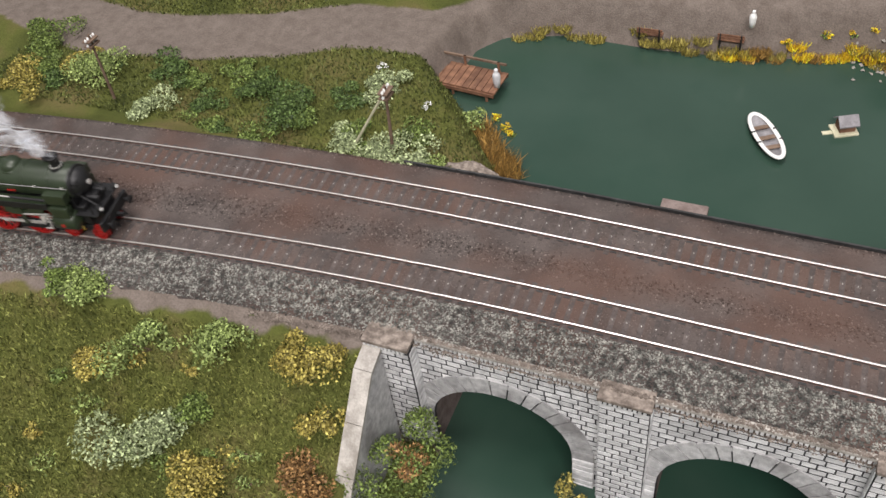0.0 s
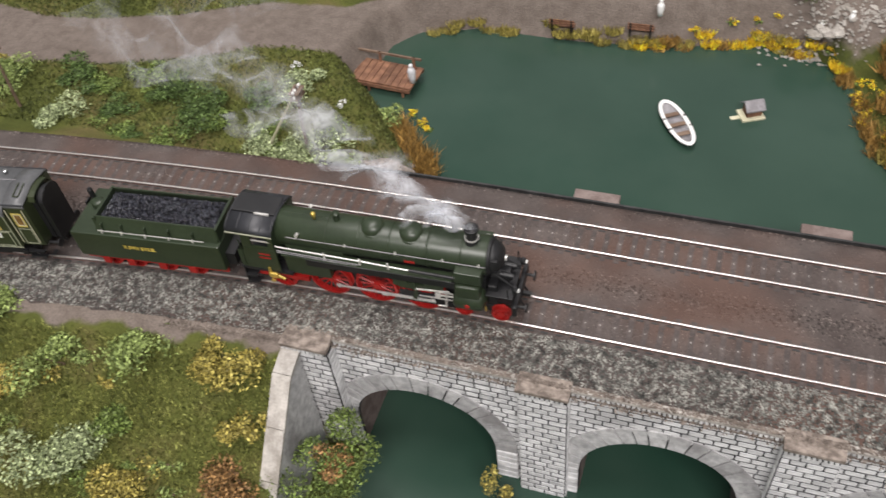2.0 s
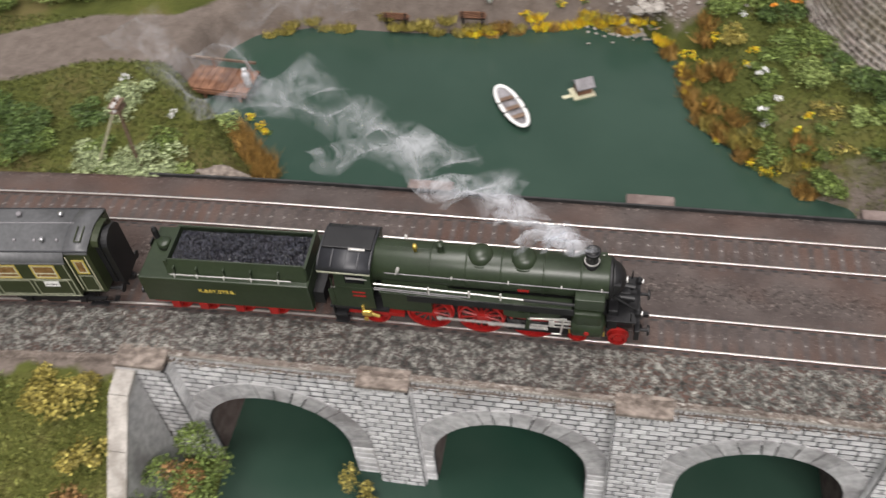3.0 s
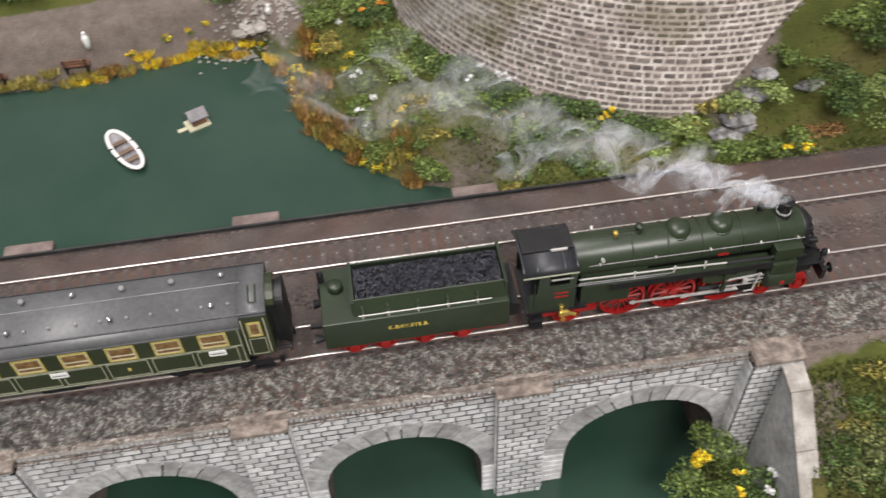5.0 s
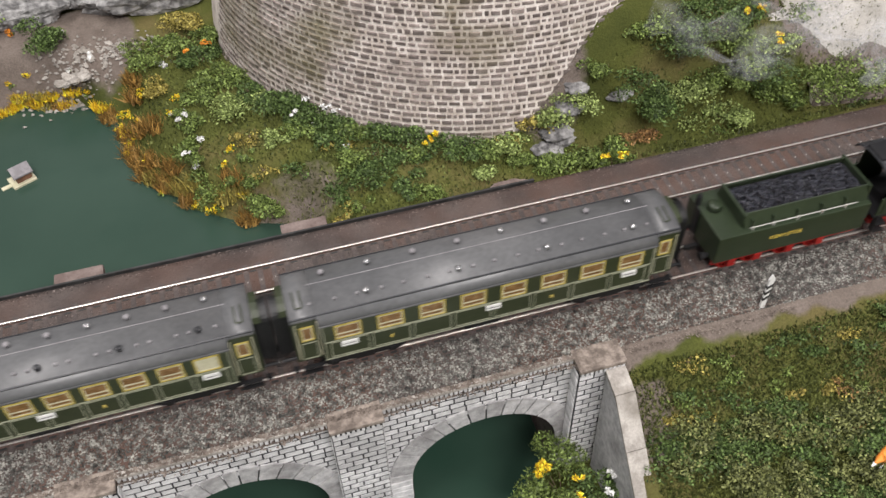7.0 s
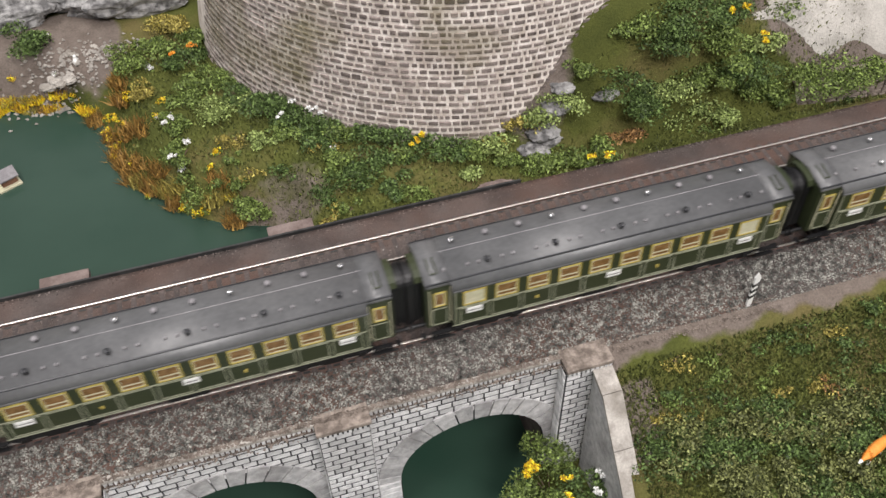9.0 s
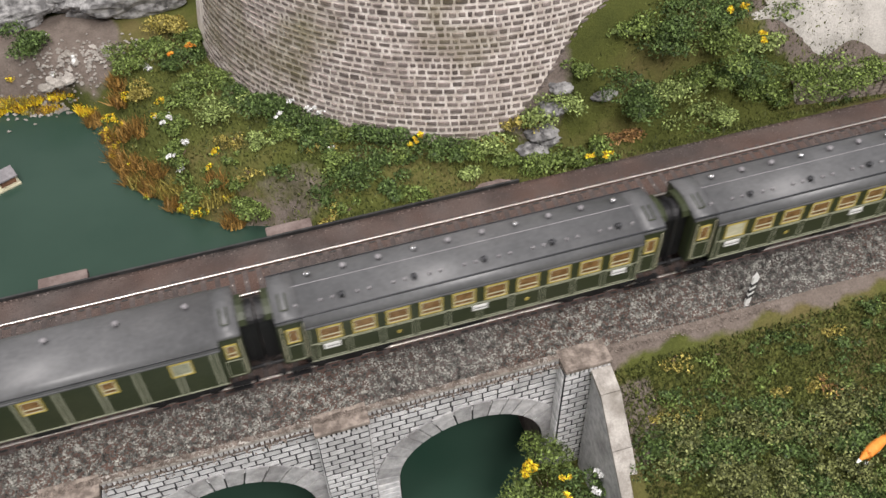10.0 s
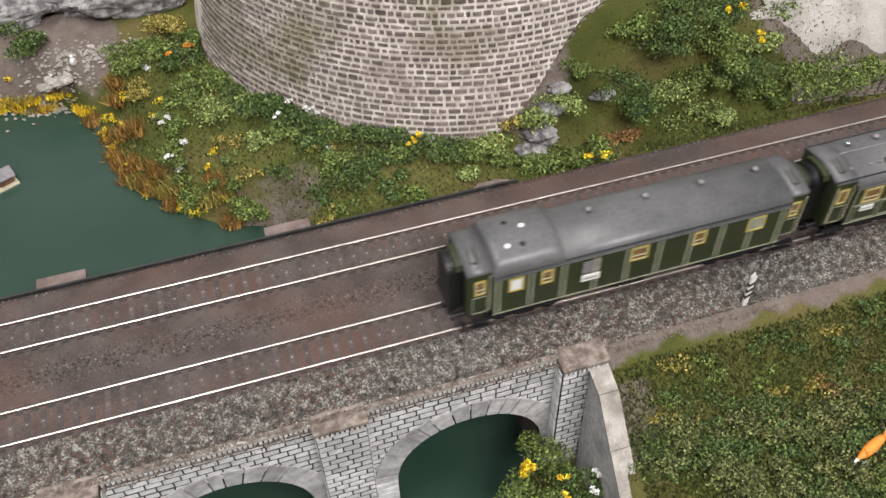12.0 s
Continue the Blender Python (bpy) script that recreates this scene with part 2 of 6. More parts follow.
def rod(bm, p, q, r, r2=None, seg=10):
    """A round bar from p to q."""
    p, q = Vector(p), Vector(q)
    d = q - p
    m = Matrix.Translation((p + q) / 2) @ d.to_track_quat("Z", "Y").to_matrix().to_4x4()
    bmesh.ops.create_cone(bm, cap_ends=True, segments=seg, radius1=r, radius2=r if r2 is None else r2, depth=d.length, matrix=m)
    return bm


def R(p, q, r, r2=None, seg=10):
    return rod(bmesh.new(), p, q, r, r2, seg)


def lathe(profile, axis="Z", seg=24, at=(0, 0, 0)):
    """A turned body from (radius, height) pairs."""
    bm = bmesh.new()
    rings = []
    for r, h in profile:
        ring = []
        for k in range(seg):
            a = 2 * math.pi * k / seg
            c, s = r * math.cos(a), r * math.sin(a)
            p = (c, s, h) if axis == "Z" else (h, c, s) if axis == "X" else (c, h, s)
            ring.append(bm.verts.new((p[0] + at[0], p[1] + at[1], p[2] + at[2])))
        rings.append(ring)
    for a, b in zip(rings, rings[1:]):
        for k in range(seg):
            bm.faces.new((a[k], a[(k + 1) % seg], b[(k + 1) % seg], b[k]))
    bm.faces.new(rings[0])
    bm.faces.new(rings[-1])
    return bm


def prism(outline, y0, y1):
    """An outline in x and z, drawn out along y."""
    bm = bmesh.new()
    a = [bm.verts.new((x, y0, z)) for x, z in outline]
    b = [bm.verts.new((x, y1, z)) for x, z in outline]
    n = len(a)
    bm.faces.new(a)
    bm.faces.new(b)
    for k in range(n):
        bm.faces.new((a[k], a[(k + 1) % n], b[(k + 1) % n], b[k]))
    return bm


def prism_x(outline, x0, x1):
    """An outline in y and z, drawn out along x."""
    bm = bmesh.new()
    a = [bm.verts.new((x0, y, z)) for y, z in outline]
    b = [bm.verts.new((x1, y, z)) for y, z in outline]
    n = len(a)
    bm.faces.new(a)
    bm.faces.new(b)
    for k in range(n):
        bm.faces.new((a[k], a[(k + 1) % n], b[(k + 1) % n], b[k]))
    return bm


# ---- the lie of the tracks ----
def near_y(x):
    return -max(0.0, -140.0 - x) ** 2 / 4500.0


def far_y(x):
    return 52.8 - max(0.0, -180.0 - x) ** 2 / 6400.0


# ---- ground ----
WATER_Z = -42.5
POND = [(-238, 80), (-245, 126), (-268, 150), (-291, 176), (-312, 200), (-306, 240), (-290, 258), (-250, 272), (-180, 271), (-120, 274),
        (-60, 290), (-20, 281), (-2, 264), (7, 228), (10, 204), (21, 182), (42, 150), (74, 130), (96, 122), (100, 80)]
TRAIL = [(-760, 225), (-650, 184), (-570, 168), (-500, 178), (-455, 192), (-395, 216), (-330, 222), (-290, 262), (-245, 288), (-180, 291), (-120, 294), (-60, 312), (0, 318)]


def poly_distance(X, Y, poly, closed=True):
    """Distance to an outline, negative inside."""
    best = np.full(X.shape, 1e9)
    inside = np.zeros(X.shape, bool)
    pts = list(zip(poly, poly[1:] + poly[:1])) if closed else list(zip(poly, poly[1:]))
    for (x0, y0), (x1, y1) in pts:
        dx, dy = x1 - x0, y1 - y0
        t = np.clip(((X - x0) * dx + (Y - y0) * dy) / (dx * dx + dy * dy), 0, 1)
        best = np.minimum(best, np.hypot(X - x0 - t * dx, Y - y0 - t * dy))
        if closed:
            cross = (y0 > Y) != (y1 > Y)
            inside ^= cross & (X < dx * (Y - y0) / (dy if dy else 1e-9) + x0)
    return np.where(inside, -best, best)


def smooth01(v):
    v = np.clip(v, 0, 1)
    return v * v * (3 - 2 * v)


WAVES = [(rng.uniform(0.01, 0.09, 2) * rng.choice([-1, 1], 2), rng.uniform(0, 6.3)) for _ in range(14)]


def rough_height(X, Y):
    return sum(np.sin(k[0] * X + k[1] * Y + p) / (1 + 60 * np.hypot(*k)) for k, p in WAVES)


TOWER = (262.0, 299.0, 185.0)


def height(X, Y):
    X, Y = np.asarray(X, float), np.asarray(Y, float)
    bend = np.maximum(0, -140 - X) ** 2 / 4500.0
    fbend = np.maximum(0, -180 - X) ** 2 / 6400.0
    bed = np.full(X.shape, -9.0)
    # near slope
    drop = np.maximum(0, (-40 - bend) - Y)
    side = np.where(X > 0, 0.62, 0.78)
    near = -11 - drop * side - 6 * smooth01(drop / 25)
    near = np.maximum(near, -118)
    # the river bed below the arches
    bank = np.minimum(smooth01((X + 244) / 34), smooth01((212 - X) / 34))
    low = -98 - 27 * bank
    near = np.where((X > -256) & (X < 232), np.minimum(near, low), near)
    # far side
    d = poly_distance(X, Y, POND)
    far = -16 + np.maximum(0, Y - 260) * 0.10
    right = smooth01((X - 230) / 120)
    far = far + right * np.clip((Y - 140) * 0.12, 0, 20) + smooth01((X - 60) / 60) * 8 * smooth01((Y - 100) / 40)
    # steep bank that climbs past the front of the bastion
    far = far + 72 * smooth01((X - 216) / 80) * (1 - 0.45 * smooth01((X - 330) / 80)) * smooth01((Y - 97) / 42) * (1 - smooth01((Y - 330) / 160))
    far = np.where(d < 0, -62.0, WATER_Z - 3 + (far - WATER_Z + 3) * smooth01(d / np.where(X > 0, 34, 22)))
    z = np.where(Y < -36 - bend, near, np.where(Y < 80 - fbend, bed, np.where((d < 0), far, np.where(Y < 100 - fbend, bed + (far - bed) * smooth01((Y - 80 + fbend) / 20), far))))
    under = (X > -254) & (X < 230) & (Y > -40) & (Y < 84)
    z = np.where(under, -125.0, z)
    lump = rough_height(X, Y)
    calm = (Y > -42 - bend) & (Y < 82 - fbend)
    return z + np.where(calm | (d < 2), 0, 1.0) * lump * 2.2


def steps(a, b, fine0, fine1, step, coarse):
    return np.concatenate([np.arange(a, fine0, coarse), np.arange(fine0, fine1, step), np.arange(fine1, b + 1, coarse)])


def make_ground():
    xs = np.unique(np.concatenate([steps(-2200, 2200, -720, 620, 4, 120), [-254.5, -253.5, 229.5, 230.5]]))
    ys = np.unique(np.concatenate([steps(-1500, 1800, -220, 420, 4, 110), [-40.5, -39.5, 79.5, 80.5, 83.5, 84.5]]))
    X, Y = np.meshgrid(xs, ys)
    Z = height(X, Y)
    nx, ny = len(xs), len(ys)
    verts = np.stack([X, Y, Z], -1).reshape(-1, 3)
    idx = np.arange(nx * ny).reshape(ny, nx)
    faces = np.stack([idx[:-1, :-1], idx[:-1, 1:], idx[1:, 1:], idx[1:, :-1]], -1).reshape(-1, 4)
    me = mesh_of("ground", verts, faces.tolist(), M_GROUND, True)
    bend = np.maximum(0, -140 - X) ** 2 / 4500.0
    trail = 1 - smooth01((np.abs(poly_distance(X, Y, TRAIL, False)) - 21) / 12)
    shoulder = smooth01((Y + 45.5 + bend + 2.0 * np.sin(X * 0.11) + 1.5 * np.sin(X * 0.27)) / 8) * (Y < 0) * 0.8
    patch = smooth01((60 - np.hypot(X - 262, Y - 128) * 2.2) / 40) * 0.9 + smooth01((34 - np.hypot(X - 10, Y - 296)) / 30) * 0.9
    patch2 = smooth01((38 - np.hypot((X - 100) * 0.6, Y - 122)) / 30) * 0.55
    cliff = smooth01((60 - np.hypot((X - 468) * 0.8, (Y - 140) * 1.6)) / 26) + smooth01((15 - np.abs(X - 246) - 0.15 * np.abs(Y + 66)) / 10) * (Y < -48) * (Y > -84)
    bare = np.clip(trail + shoulder + patch + patch2 + cliff, 0, 1)
    at = me.attributes.new("bare", "FLOAT", "POINT")
    at.data.foreach_set("value", bare.reshape(-1).astype(np.float32))
    tagged(new("ground", me), "rough model turf with bare sandy earth", "ground", kind="structure")


make_ground()


def flat_water(name, x0, x1, y0, y1, z, label):
    bm = B(x0, x1, y0, y1, z - 3, z)
    tagged(part(name, bm, M_WATER), label, "water", kind="structure")


flat_water("water_pond", -330, 108, 84.5, 330, WATER_Z, "still dark green pond water")
flat_water("water_river", -262, 240, -420, 83, -106, "dark green water under the stone arches")

# ---- track bed ----
def make_bed():
    xs = np.arange(-1500, 1500, 10.0)
    prof = [(-36, -12), (-32, -6.6), (-15, -2.3), (-9, -1.82), (9, -1.82), (15, -2.1), (26, -2.9)]
    prof2 = [(-26, -2.9), (-15, -2.1), (-9, -1.82), (9, -1.82), (15, -2.3), (24, -3.2), (27.5, -4.0), (28, -9)]
    verts, faces = [], []
    n = len(prof) + len(prof2)
    for x in xs:
        verts += [(x, max(near_y(x) + y, -35.6) if -262 < x < -120 else near_y(x) + y, z) for y, z in prof]
        verts += [(x, far_y(x) + y, z) for y, z in prof2]
    for i in range(len(xs) - 1):
        for k in range(n - 1):
            a = i * n + k
            faces.append((a, a + n, a + n + 1, a + 1))
    ob = new("ballast_bed", mesh_of("ballast_bed", verts, faces, M_BALLAST, True))
    tagged(ob, "brown-grey ballast bed of the double track", "track bed", kind="structure")


make_bed()


def pebbles(name, n, mat, where, size, label):
    """Crushed stones strewn over the bed."""
    octa = np.array([(1, 0, 0), (-1, 0, 0), (0, 1, 0), (0, -1, 0), (0, 0, 1), (0, 0, -1)], float)
    tri = [(0, 2, 4), (2, 1, 4), (1, 3, 4), (3, 0, 4), (2, 0, 5), (1, 2, 5), (3, 1, 5), (0, 3, 5)]
    verts, faces = [], []
    for i in range(n):
        x, y, z = where()
        s = size * rng.uniform(0.55, 1.25)
        p = octa * rng.uniform(0.6, 1.2, (6, 3)) * s
        a = rng.uniform(0, 6.3)
        c, sn = math.cos(a), math.sin(a)
        p = p @ np.array([[c, -sn, 0], [sn, c, 0.3], [0, -0.3, 1]])
        verts.append(p + (x, y, z))
        faces += [(a0 + 6 * i, b0 + 6 * i, c0 + 6 * i) for a0, b0, c0 in tri]
    tagged(new(name, mesh_of(name, np.concatenate(verts), faces, mat)), label, "ballast", kind="stuff")


def shoulder_spot():
    x = rng.uniform(-640, 520)
    y = rng.uniform(-34, -11.5)
    z = np.interp(y, [-36, -32, -15, -9], [-12, -6.6, -2.3, -1.95])
    return x, near_y(x) + y, z + 0.2


def middle_spot():
    x = rng.uniform(-640, 520)
    f = rng.uniform(0, 1)
    return x, near_y(x) + 11 + f * (far_y(x) - near_y(x) - 22), -2.6


def track_spot():
    x = rng.uniform(-600, 500)
    line = near_y if rng.uniform() < 0.5 else far_y
    return x, line(x) + rng.uniform(-7.4, 7.4), -1.95


def far_spot():
    x = rng.uniform(-640, 520)
    y = rng.uniform(11.5, 27)
    return x, far_y(x) + y, -2.6 - (y - 11) * 0.06


pebbles("ballast_stones_near", 56000, M_GRAVEL, shoulder_spot, 0.64, "loose pale grey crushed stone beside the track")
pebbles("ballast_stones_middle", 24000, M_RUSTY, middle_spot, 0.7, "rusty brown crushed stone between the tracks")
pebbles("ballast_stones_far", 8000, M_RUSTY, far_spot, 0.6, "brown crushed stone along the far track")


def edge_spot():
    x = rng.uniform(-330, 330)
    y = rng.normal(-35.0, 2.0) + (min(0.0, near_y(x)) if x < -262 else 0)
    return x, y, (-7.4 if y > -33.5 else -5.6 if -36.4 < y < -33.2 and -238 < x < 213 else -9.4) + rng.uniform(-0.2, 0.2)


pebbles("ballast_stones_track", 18000, M_RUSTY, track_spot, 0.5, "fine brown crushed stone between the rails")
pebbles("edge_stones", 9000, M_CAP, edge_spot, 0.62, "sandy brown grit along the wall's top")


# ---- tracks ----
def make_track(name, line, label):
    th = thing(name, 0, 0, 0, label, "railway track", kind="structure")
    xs = np.concatenate([np.arange(-1500, -640, 20.0), np.arange(-640, 520, 8.0), np.arange(520, 1500, 20.0)])

    def strip(section, off, closed=True):
        verts, faces = [], []
        n = len(section)
        for x in xs:
            verts += [(x, line(x) + off + y, z) for y, z in section]
        for i in range(len(xs) - 1):
            for k in range(n):
                a, b = i * n + k, i * n + (k + 1) % n
                faces.append((a, a + n, b + n, b))
        return verts, faces

    for side in (-8.75, 8.75):
        v, f = strip([(-0.9, -2.2), (0.9, -2.2), (0.9, -1.9), (0.25, -1.6), (0.25, -0.75), (-0.25, -0.75), (-0.25, -1.6), (-0.9, -1.9)], side)
        rail = new("rail", mesh_of("rail", v, f, M_RAIL))
        rail.parent = th
        v, f = strip([(-0.5, -0.75), (0.5, -0.75), (0.5, -0.12), (0.38, 0.0), (-0.38, 0.0), (-0.5, -0.12)], side)
        head = new("rail_head", mesh_of("rail_head", v, f, M_HEAD, True))
        head.parent = rail
        tagged(head, "shiny worn steel rail head")
    bm = B(-1.35, 1.35, -12.6, 12.6, -3.4, -1.7, bevel=0.25)
    for s in (-8.75, 8.75):
        box(bm, -0.9, 0.9, s - 2.0, s + 2.0, -1.95, -1.55)
    first = part("sleeper", bm, M_SLEEPER, th)
    stud = part("contact_stud", lathe([(0.32, -1.95), (0.32, -1.4), (0.2, -1.1)], seg=8), M_STUD, th, "bright metal contact stud")
    # dark blocks put in for the shade beside each rail between sleepers
    bm = bmesh.new()
    for s in (-8.75, 8.75):
        box(bm, 1.9, 5.2, s - 1.9, s - 0.7, -2.3, -1.62)
    pocket = part("rail_shade", bm, M_STRIPE, th, "dark block standing in for shade beside the rail")
    k = 0
    for x in np.arange(-620, 520, 7.06):
        slope = math.degrees(math.atan2(line(x + 1) - line(x - 1), 2))
        for src in (first, stud, pocket):
            ob = src if k == 0 else src.copy()
            if k:
                scene.collection.objects.link(ob)
            ob.matrix_basis = pose(x * MM, line(x) * MM, 0, 0, 0, slope)
        k += 1
    return th


make_track("track_near", near_y, "twin bright rails on dark brown model sleepers with centre studs")
make_track("track_far", far_y, "twin bright rails on dark brown model sleepers with centre studs")

# dark board along the pond side of the bed
bm = bmesh.new()
for x in np.arange(-292, 232, 8.0):
    box(bm, x, x + 8.05, far_y(x) + 28.2, far_y(x) + 29.4, -12, -2.6)
tagged(part("trim_board", bm, M_STRIPE), "thin black board edging the ballast", "edging", kind="structure")


# ---- viaduct ----
ARCH_HALF, CROWN, SPRING, RING = 39.2, -39.5, -80.0, 12.0
ARCHES = [-196.0, -73.5, 48.5, 170.0]
PIERS = [(-142.5, -118.5), (-24.0, 0.0), (94.5, 118.5)]


def arch_z(x, extra=0.0):
    """Height of the opening's edge at x, or None beside it."""
    for c in ARCHES:
        u = (x - c) / (ARCH_HALF + extra)
        if abs(u) <= 1:
            return SPRING + (CROWN + extra - SPRING) * math.sqrt(max(0.0, 1 - abs(u) ** 2.15))
    return None


def make_viaduct():
    th = thing("viaduct", 0, 0, -120, "pale grey stone viaduct with four round arches over the water", "viaduct", kind="structure")
    inv = -120.0
    # core with the openings
    xs = sorted(set([float(v) for v in np.arange(-254, 231, 3.0)] + [c + s * ARCH_HALF for c in ARCHES for s in (-1, -0.995, -0.97, 0.97, 0.995, 1)] + [c + s * (ARCH_HALF + 0.01) for c in ARCHES for s in (-1, 1)]))
    bm = bmesh.new()
    for a, b in zip(xs, xs[1:]):
        za, zb = arch_z(a), arch_z(b)
        mid = arch_z((a + b) / 2)
        if b - a < 0.05:
            continue
        if mid is None:
            za = zb = -135.0
        else:
            za, zb = (SPRING if za is None else za), (SPRING if zb is None else zb)
            if za == SPRING and zb == SPRING:
                za = zb = SPRING
        vs = [bm.verts.new(p) for p in ((a, -34.36, za - inv), (b, -34.36, zb - inv), (b, -34.36, -8 - inv), (a, -34.36, -8 - inv), (a, 83.5, za - inv), (b, 83.5, zb - inv), (b, 83.5, -8 - inv), (a, 83.5, -8 - inv))]
        for f in ((0, 1, 2, 3), (4, 5, 6, 7), (0, 1, 5, 4), (2, 3, 7, 6)):
            bm.faces.new([vs[k] for k in f])
        if mid is None:
            bm.faces.new([vs[k] for k in (0, 3, 7, 4)])
            bm.faces.new([vs[k] for k in (1, 2, 6, 5)])
    part("wall_core", bm, M_JOINT, th, "dark jointed masonry core")
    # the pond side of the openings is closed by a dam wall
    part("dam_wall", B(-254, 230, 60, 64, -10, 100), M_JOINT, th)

    cells = []

    def stone_row(x0, x1, z0, z1, y, keep):
        x = x0
        first_w = 4.0 if int(round(z0 / 4.3)) % 2 else 7.6
        while x < x1 - 0.5:
            w = min((first_w if x == x0 else rng.choice([6.8, 7.4, 7.8, 8.2, 8.8])), x1 - x)
            if x1 - x - w < 2.5:
                w = x1 - x
            if keep(x, x + w, z0, z1):
                j = rng.uniform(-0.12, 0.12)
                cells.append((x + 0.3, x + w - 0.3, z0 + 0.48 + j, z1 - 0.48 + j, y))
            x += w

    def keep_wall(a, b, z0, z1):
        for c in ARCHES:
            for px_ in (a, (a + b) / 2, b):
                e = arch_z(px_, 5.0)
                if e is not None and (z0 + z1) / 2 < e:
                    return False
                if abs(px_ - c) < ARCH_HALF + 2 and z0 < SPRING:
                    return False
        return True

    rows = []
    z = -12.0
    while z > -122:
        hgt = 4.3
        rows.append((z - hgt, z))
        z -= hgt
    spans = [(-238, -142.5), (-118.5, -24), (0, 94.5), (118.5, 213.5)]
    for z0, z1 in rows:
        for a, b in spans:
            stone_row(a, b, z0, z1, -34.0, keep_wall)
        for a, b in PIERS:
            stone_row(a, b, z0, z1, -40.0, lambda *q: True)
        for a, b in ((-262, -238), (213.5, 236)):
            stone_row(a, b, z0, z1, -42.5, lambda *q: True)
    # pilaster bodies
    for a, b in PIERS:
        part("pilaster", B(a + 0.3, b - 0.3, -40.36, -33, -15, 108), M_JOINT, th)
        part("pilaster", B(a + 0.3, b - 0.3, 83, 88, -15, 108), M_RING, th)
    for a, b in ((-262, -238), (213.5, 236)):
        part("end_pilaster", B(a + 0.3, b - 0.3, -42.86, -33, -15, 108), M_JOINT, th)
    # faces of the stones, each a little proud
    joined_v, joined_f = [], []
    made = {}
    count = 0
    for x0, x1, z0, z1, y in cells:
        w, hh = round((x1 - x0) * 5) / 5, round((z1 - z0) * 5) / 5
        lift = rng.uniform(0.46, 0.66)
        bev = 0.14
        pts = [(-w / 2, 0, -hh / 2), (w / 2, 0, -hh / 2), (w / 2, 0, hh / 2), (-w / 2, 0, hh / 2),
               (-w / 2 + bev, -lift, -hh / 2 + bev), (w / 2 - bev, -lift, -hh / 2 + bev), (w / 2 - bev, -lift, hh / 2 - bev), (-w / 2 + bev, -lift, hh / 2 - bev)]
        fc = [(4, 5, 6, 7), (0, 1, 5, 4), (1, 2, 6, 5), (2, 3, 7, 6), (3, 0, 4, 7)]
        c = ((x0 + x1) / 2, y, (z0 + z1) / 2 - inv)
        if z0 > -62 and -150 < c[0] < 130 and count < 300:
            key = (w, hh)
            if key not in made:
                made[key] = mesh_of("wall_stone", pts, fc, M_STONE)
            ob = new("wall_stone", made[key])
            ob.parent = th
            ob.matrix_basis = pose(c[0] * MM, c[1] * MM, c[2] * MM, 0, 0, 0)
            count += 1
        else:
            n = len(joined_v)
            joined_v += [(p[0] + c[0], p[1] + c[1], p[2] + c[2]) for p in pts]
            joined_f += [tuple(i + n for i in f) for f in fc]
    # sides of the pilasters
    for xside, y0, y1, sgn in [(b, -39.8, -34, 1) for a, b in PIERS] + [(a, -39.8, -34, -1) for a, b in PIERS] + [(-238, -42.3, -34, 1), (213.5, -42.3, -34, -1)]:
        for z0, z1 in rows:
            n = len(joined_v)
            pts = [(0, y0 + .3, z0 + .3), (0, y1 - .3, z0 + .3), (0, y1 - .3, z1 - .3), (0, y0 + .3, z1 - .3), (sgn * .5, y0 + .7, z0 + .7), (sgn * .5, y1 - .7, z0 + .7), (sgn * .5, y1 - .7, z1 - .7), (sgn * .5, y0 + .7, z1 - .7)]
            joined_v += [(xside + p[0], p[1], p[2] - inv) for p in pts]
            joined_f += [tuple(i + n for i in f) for f in [(4, 5, 6, 7), (0, 1, 5, 4), (1, 2, 6, 5), (2, 3, 7, 6), (3, 0, 4, 7)]]
    rest = new("wall_stones", mesh_of("wall_stones", joined_v, joined_f, M_STONE))
    rest.parent = th
    tagged(rest, "rough pale grey ashlar with dark joints", kind="stuff")
    # arch rings
    for c in ARCHES:
        a0 = 0.0
        while a0 < math.pi - 0.02:
            a1 = min(math.pi, a0 + rng.choice([0.15, 0.17, 0.2, 0.22]))
            if math.pi - a1 < 0.07:
                a1 = math.pi
            g = 0.010
            bmv = bmesh.new()
            ring = []
            for y in (-33.5, -35.3):
                for e, a in ((0.0, a0 + g), (0.0, (a0 + a1) / 2), (0.0, a1 - g), (RING, a1 - g), (RING, (a0 + a1) / 2), (RING, a0 + g)):
                    x = c + (ARCH_HALF + e) * math.cos(a)
                    ring.append(bmv.verts.new((x, y - (0.3 if e == 0 and y < -34 else 0), SPRING + (CROWN - SPRING + e) * abs(math.sin(a)) ** 0.95 - inv)))
            f, b_ = ring[6:], ring[:6]
            bmv.faces.new(f)
            for k in range(6):
                bmv.faces.new((b_[k], b_[(k + 1) % 6], f[(k + 1) % 6], f[k]))
            part("arch_stone", bmv, M_RING, th)
            a0 = a1
        for s in (-1, 1):
            for k in range(8):
                zz = SPRING - 5 * k
                part("jamb_stone", B(c + s * (ARCH_HALF + RING / 2) - RING / 2 + .2, c + s * (ARCH_HALF + RING / 2) + RING / 2 - .2, -36, -33.5, zz - 4.6 - inv, zz - .2 - inv, bevel=0.4), M_STONE, th)
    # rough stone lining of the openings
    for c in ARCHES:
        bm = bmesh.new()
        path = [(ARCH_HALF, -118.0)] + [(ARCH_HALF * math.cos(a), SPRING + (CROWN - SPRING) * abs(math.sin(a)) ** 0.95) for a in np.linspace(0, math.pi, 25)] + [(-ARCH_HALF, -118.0)]
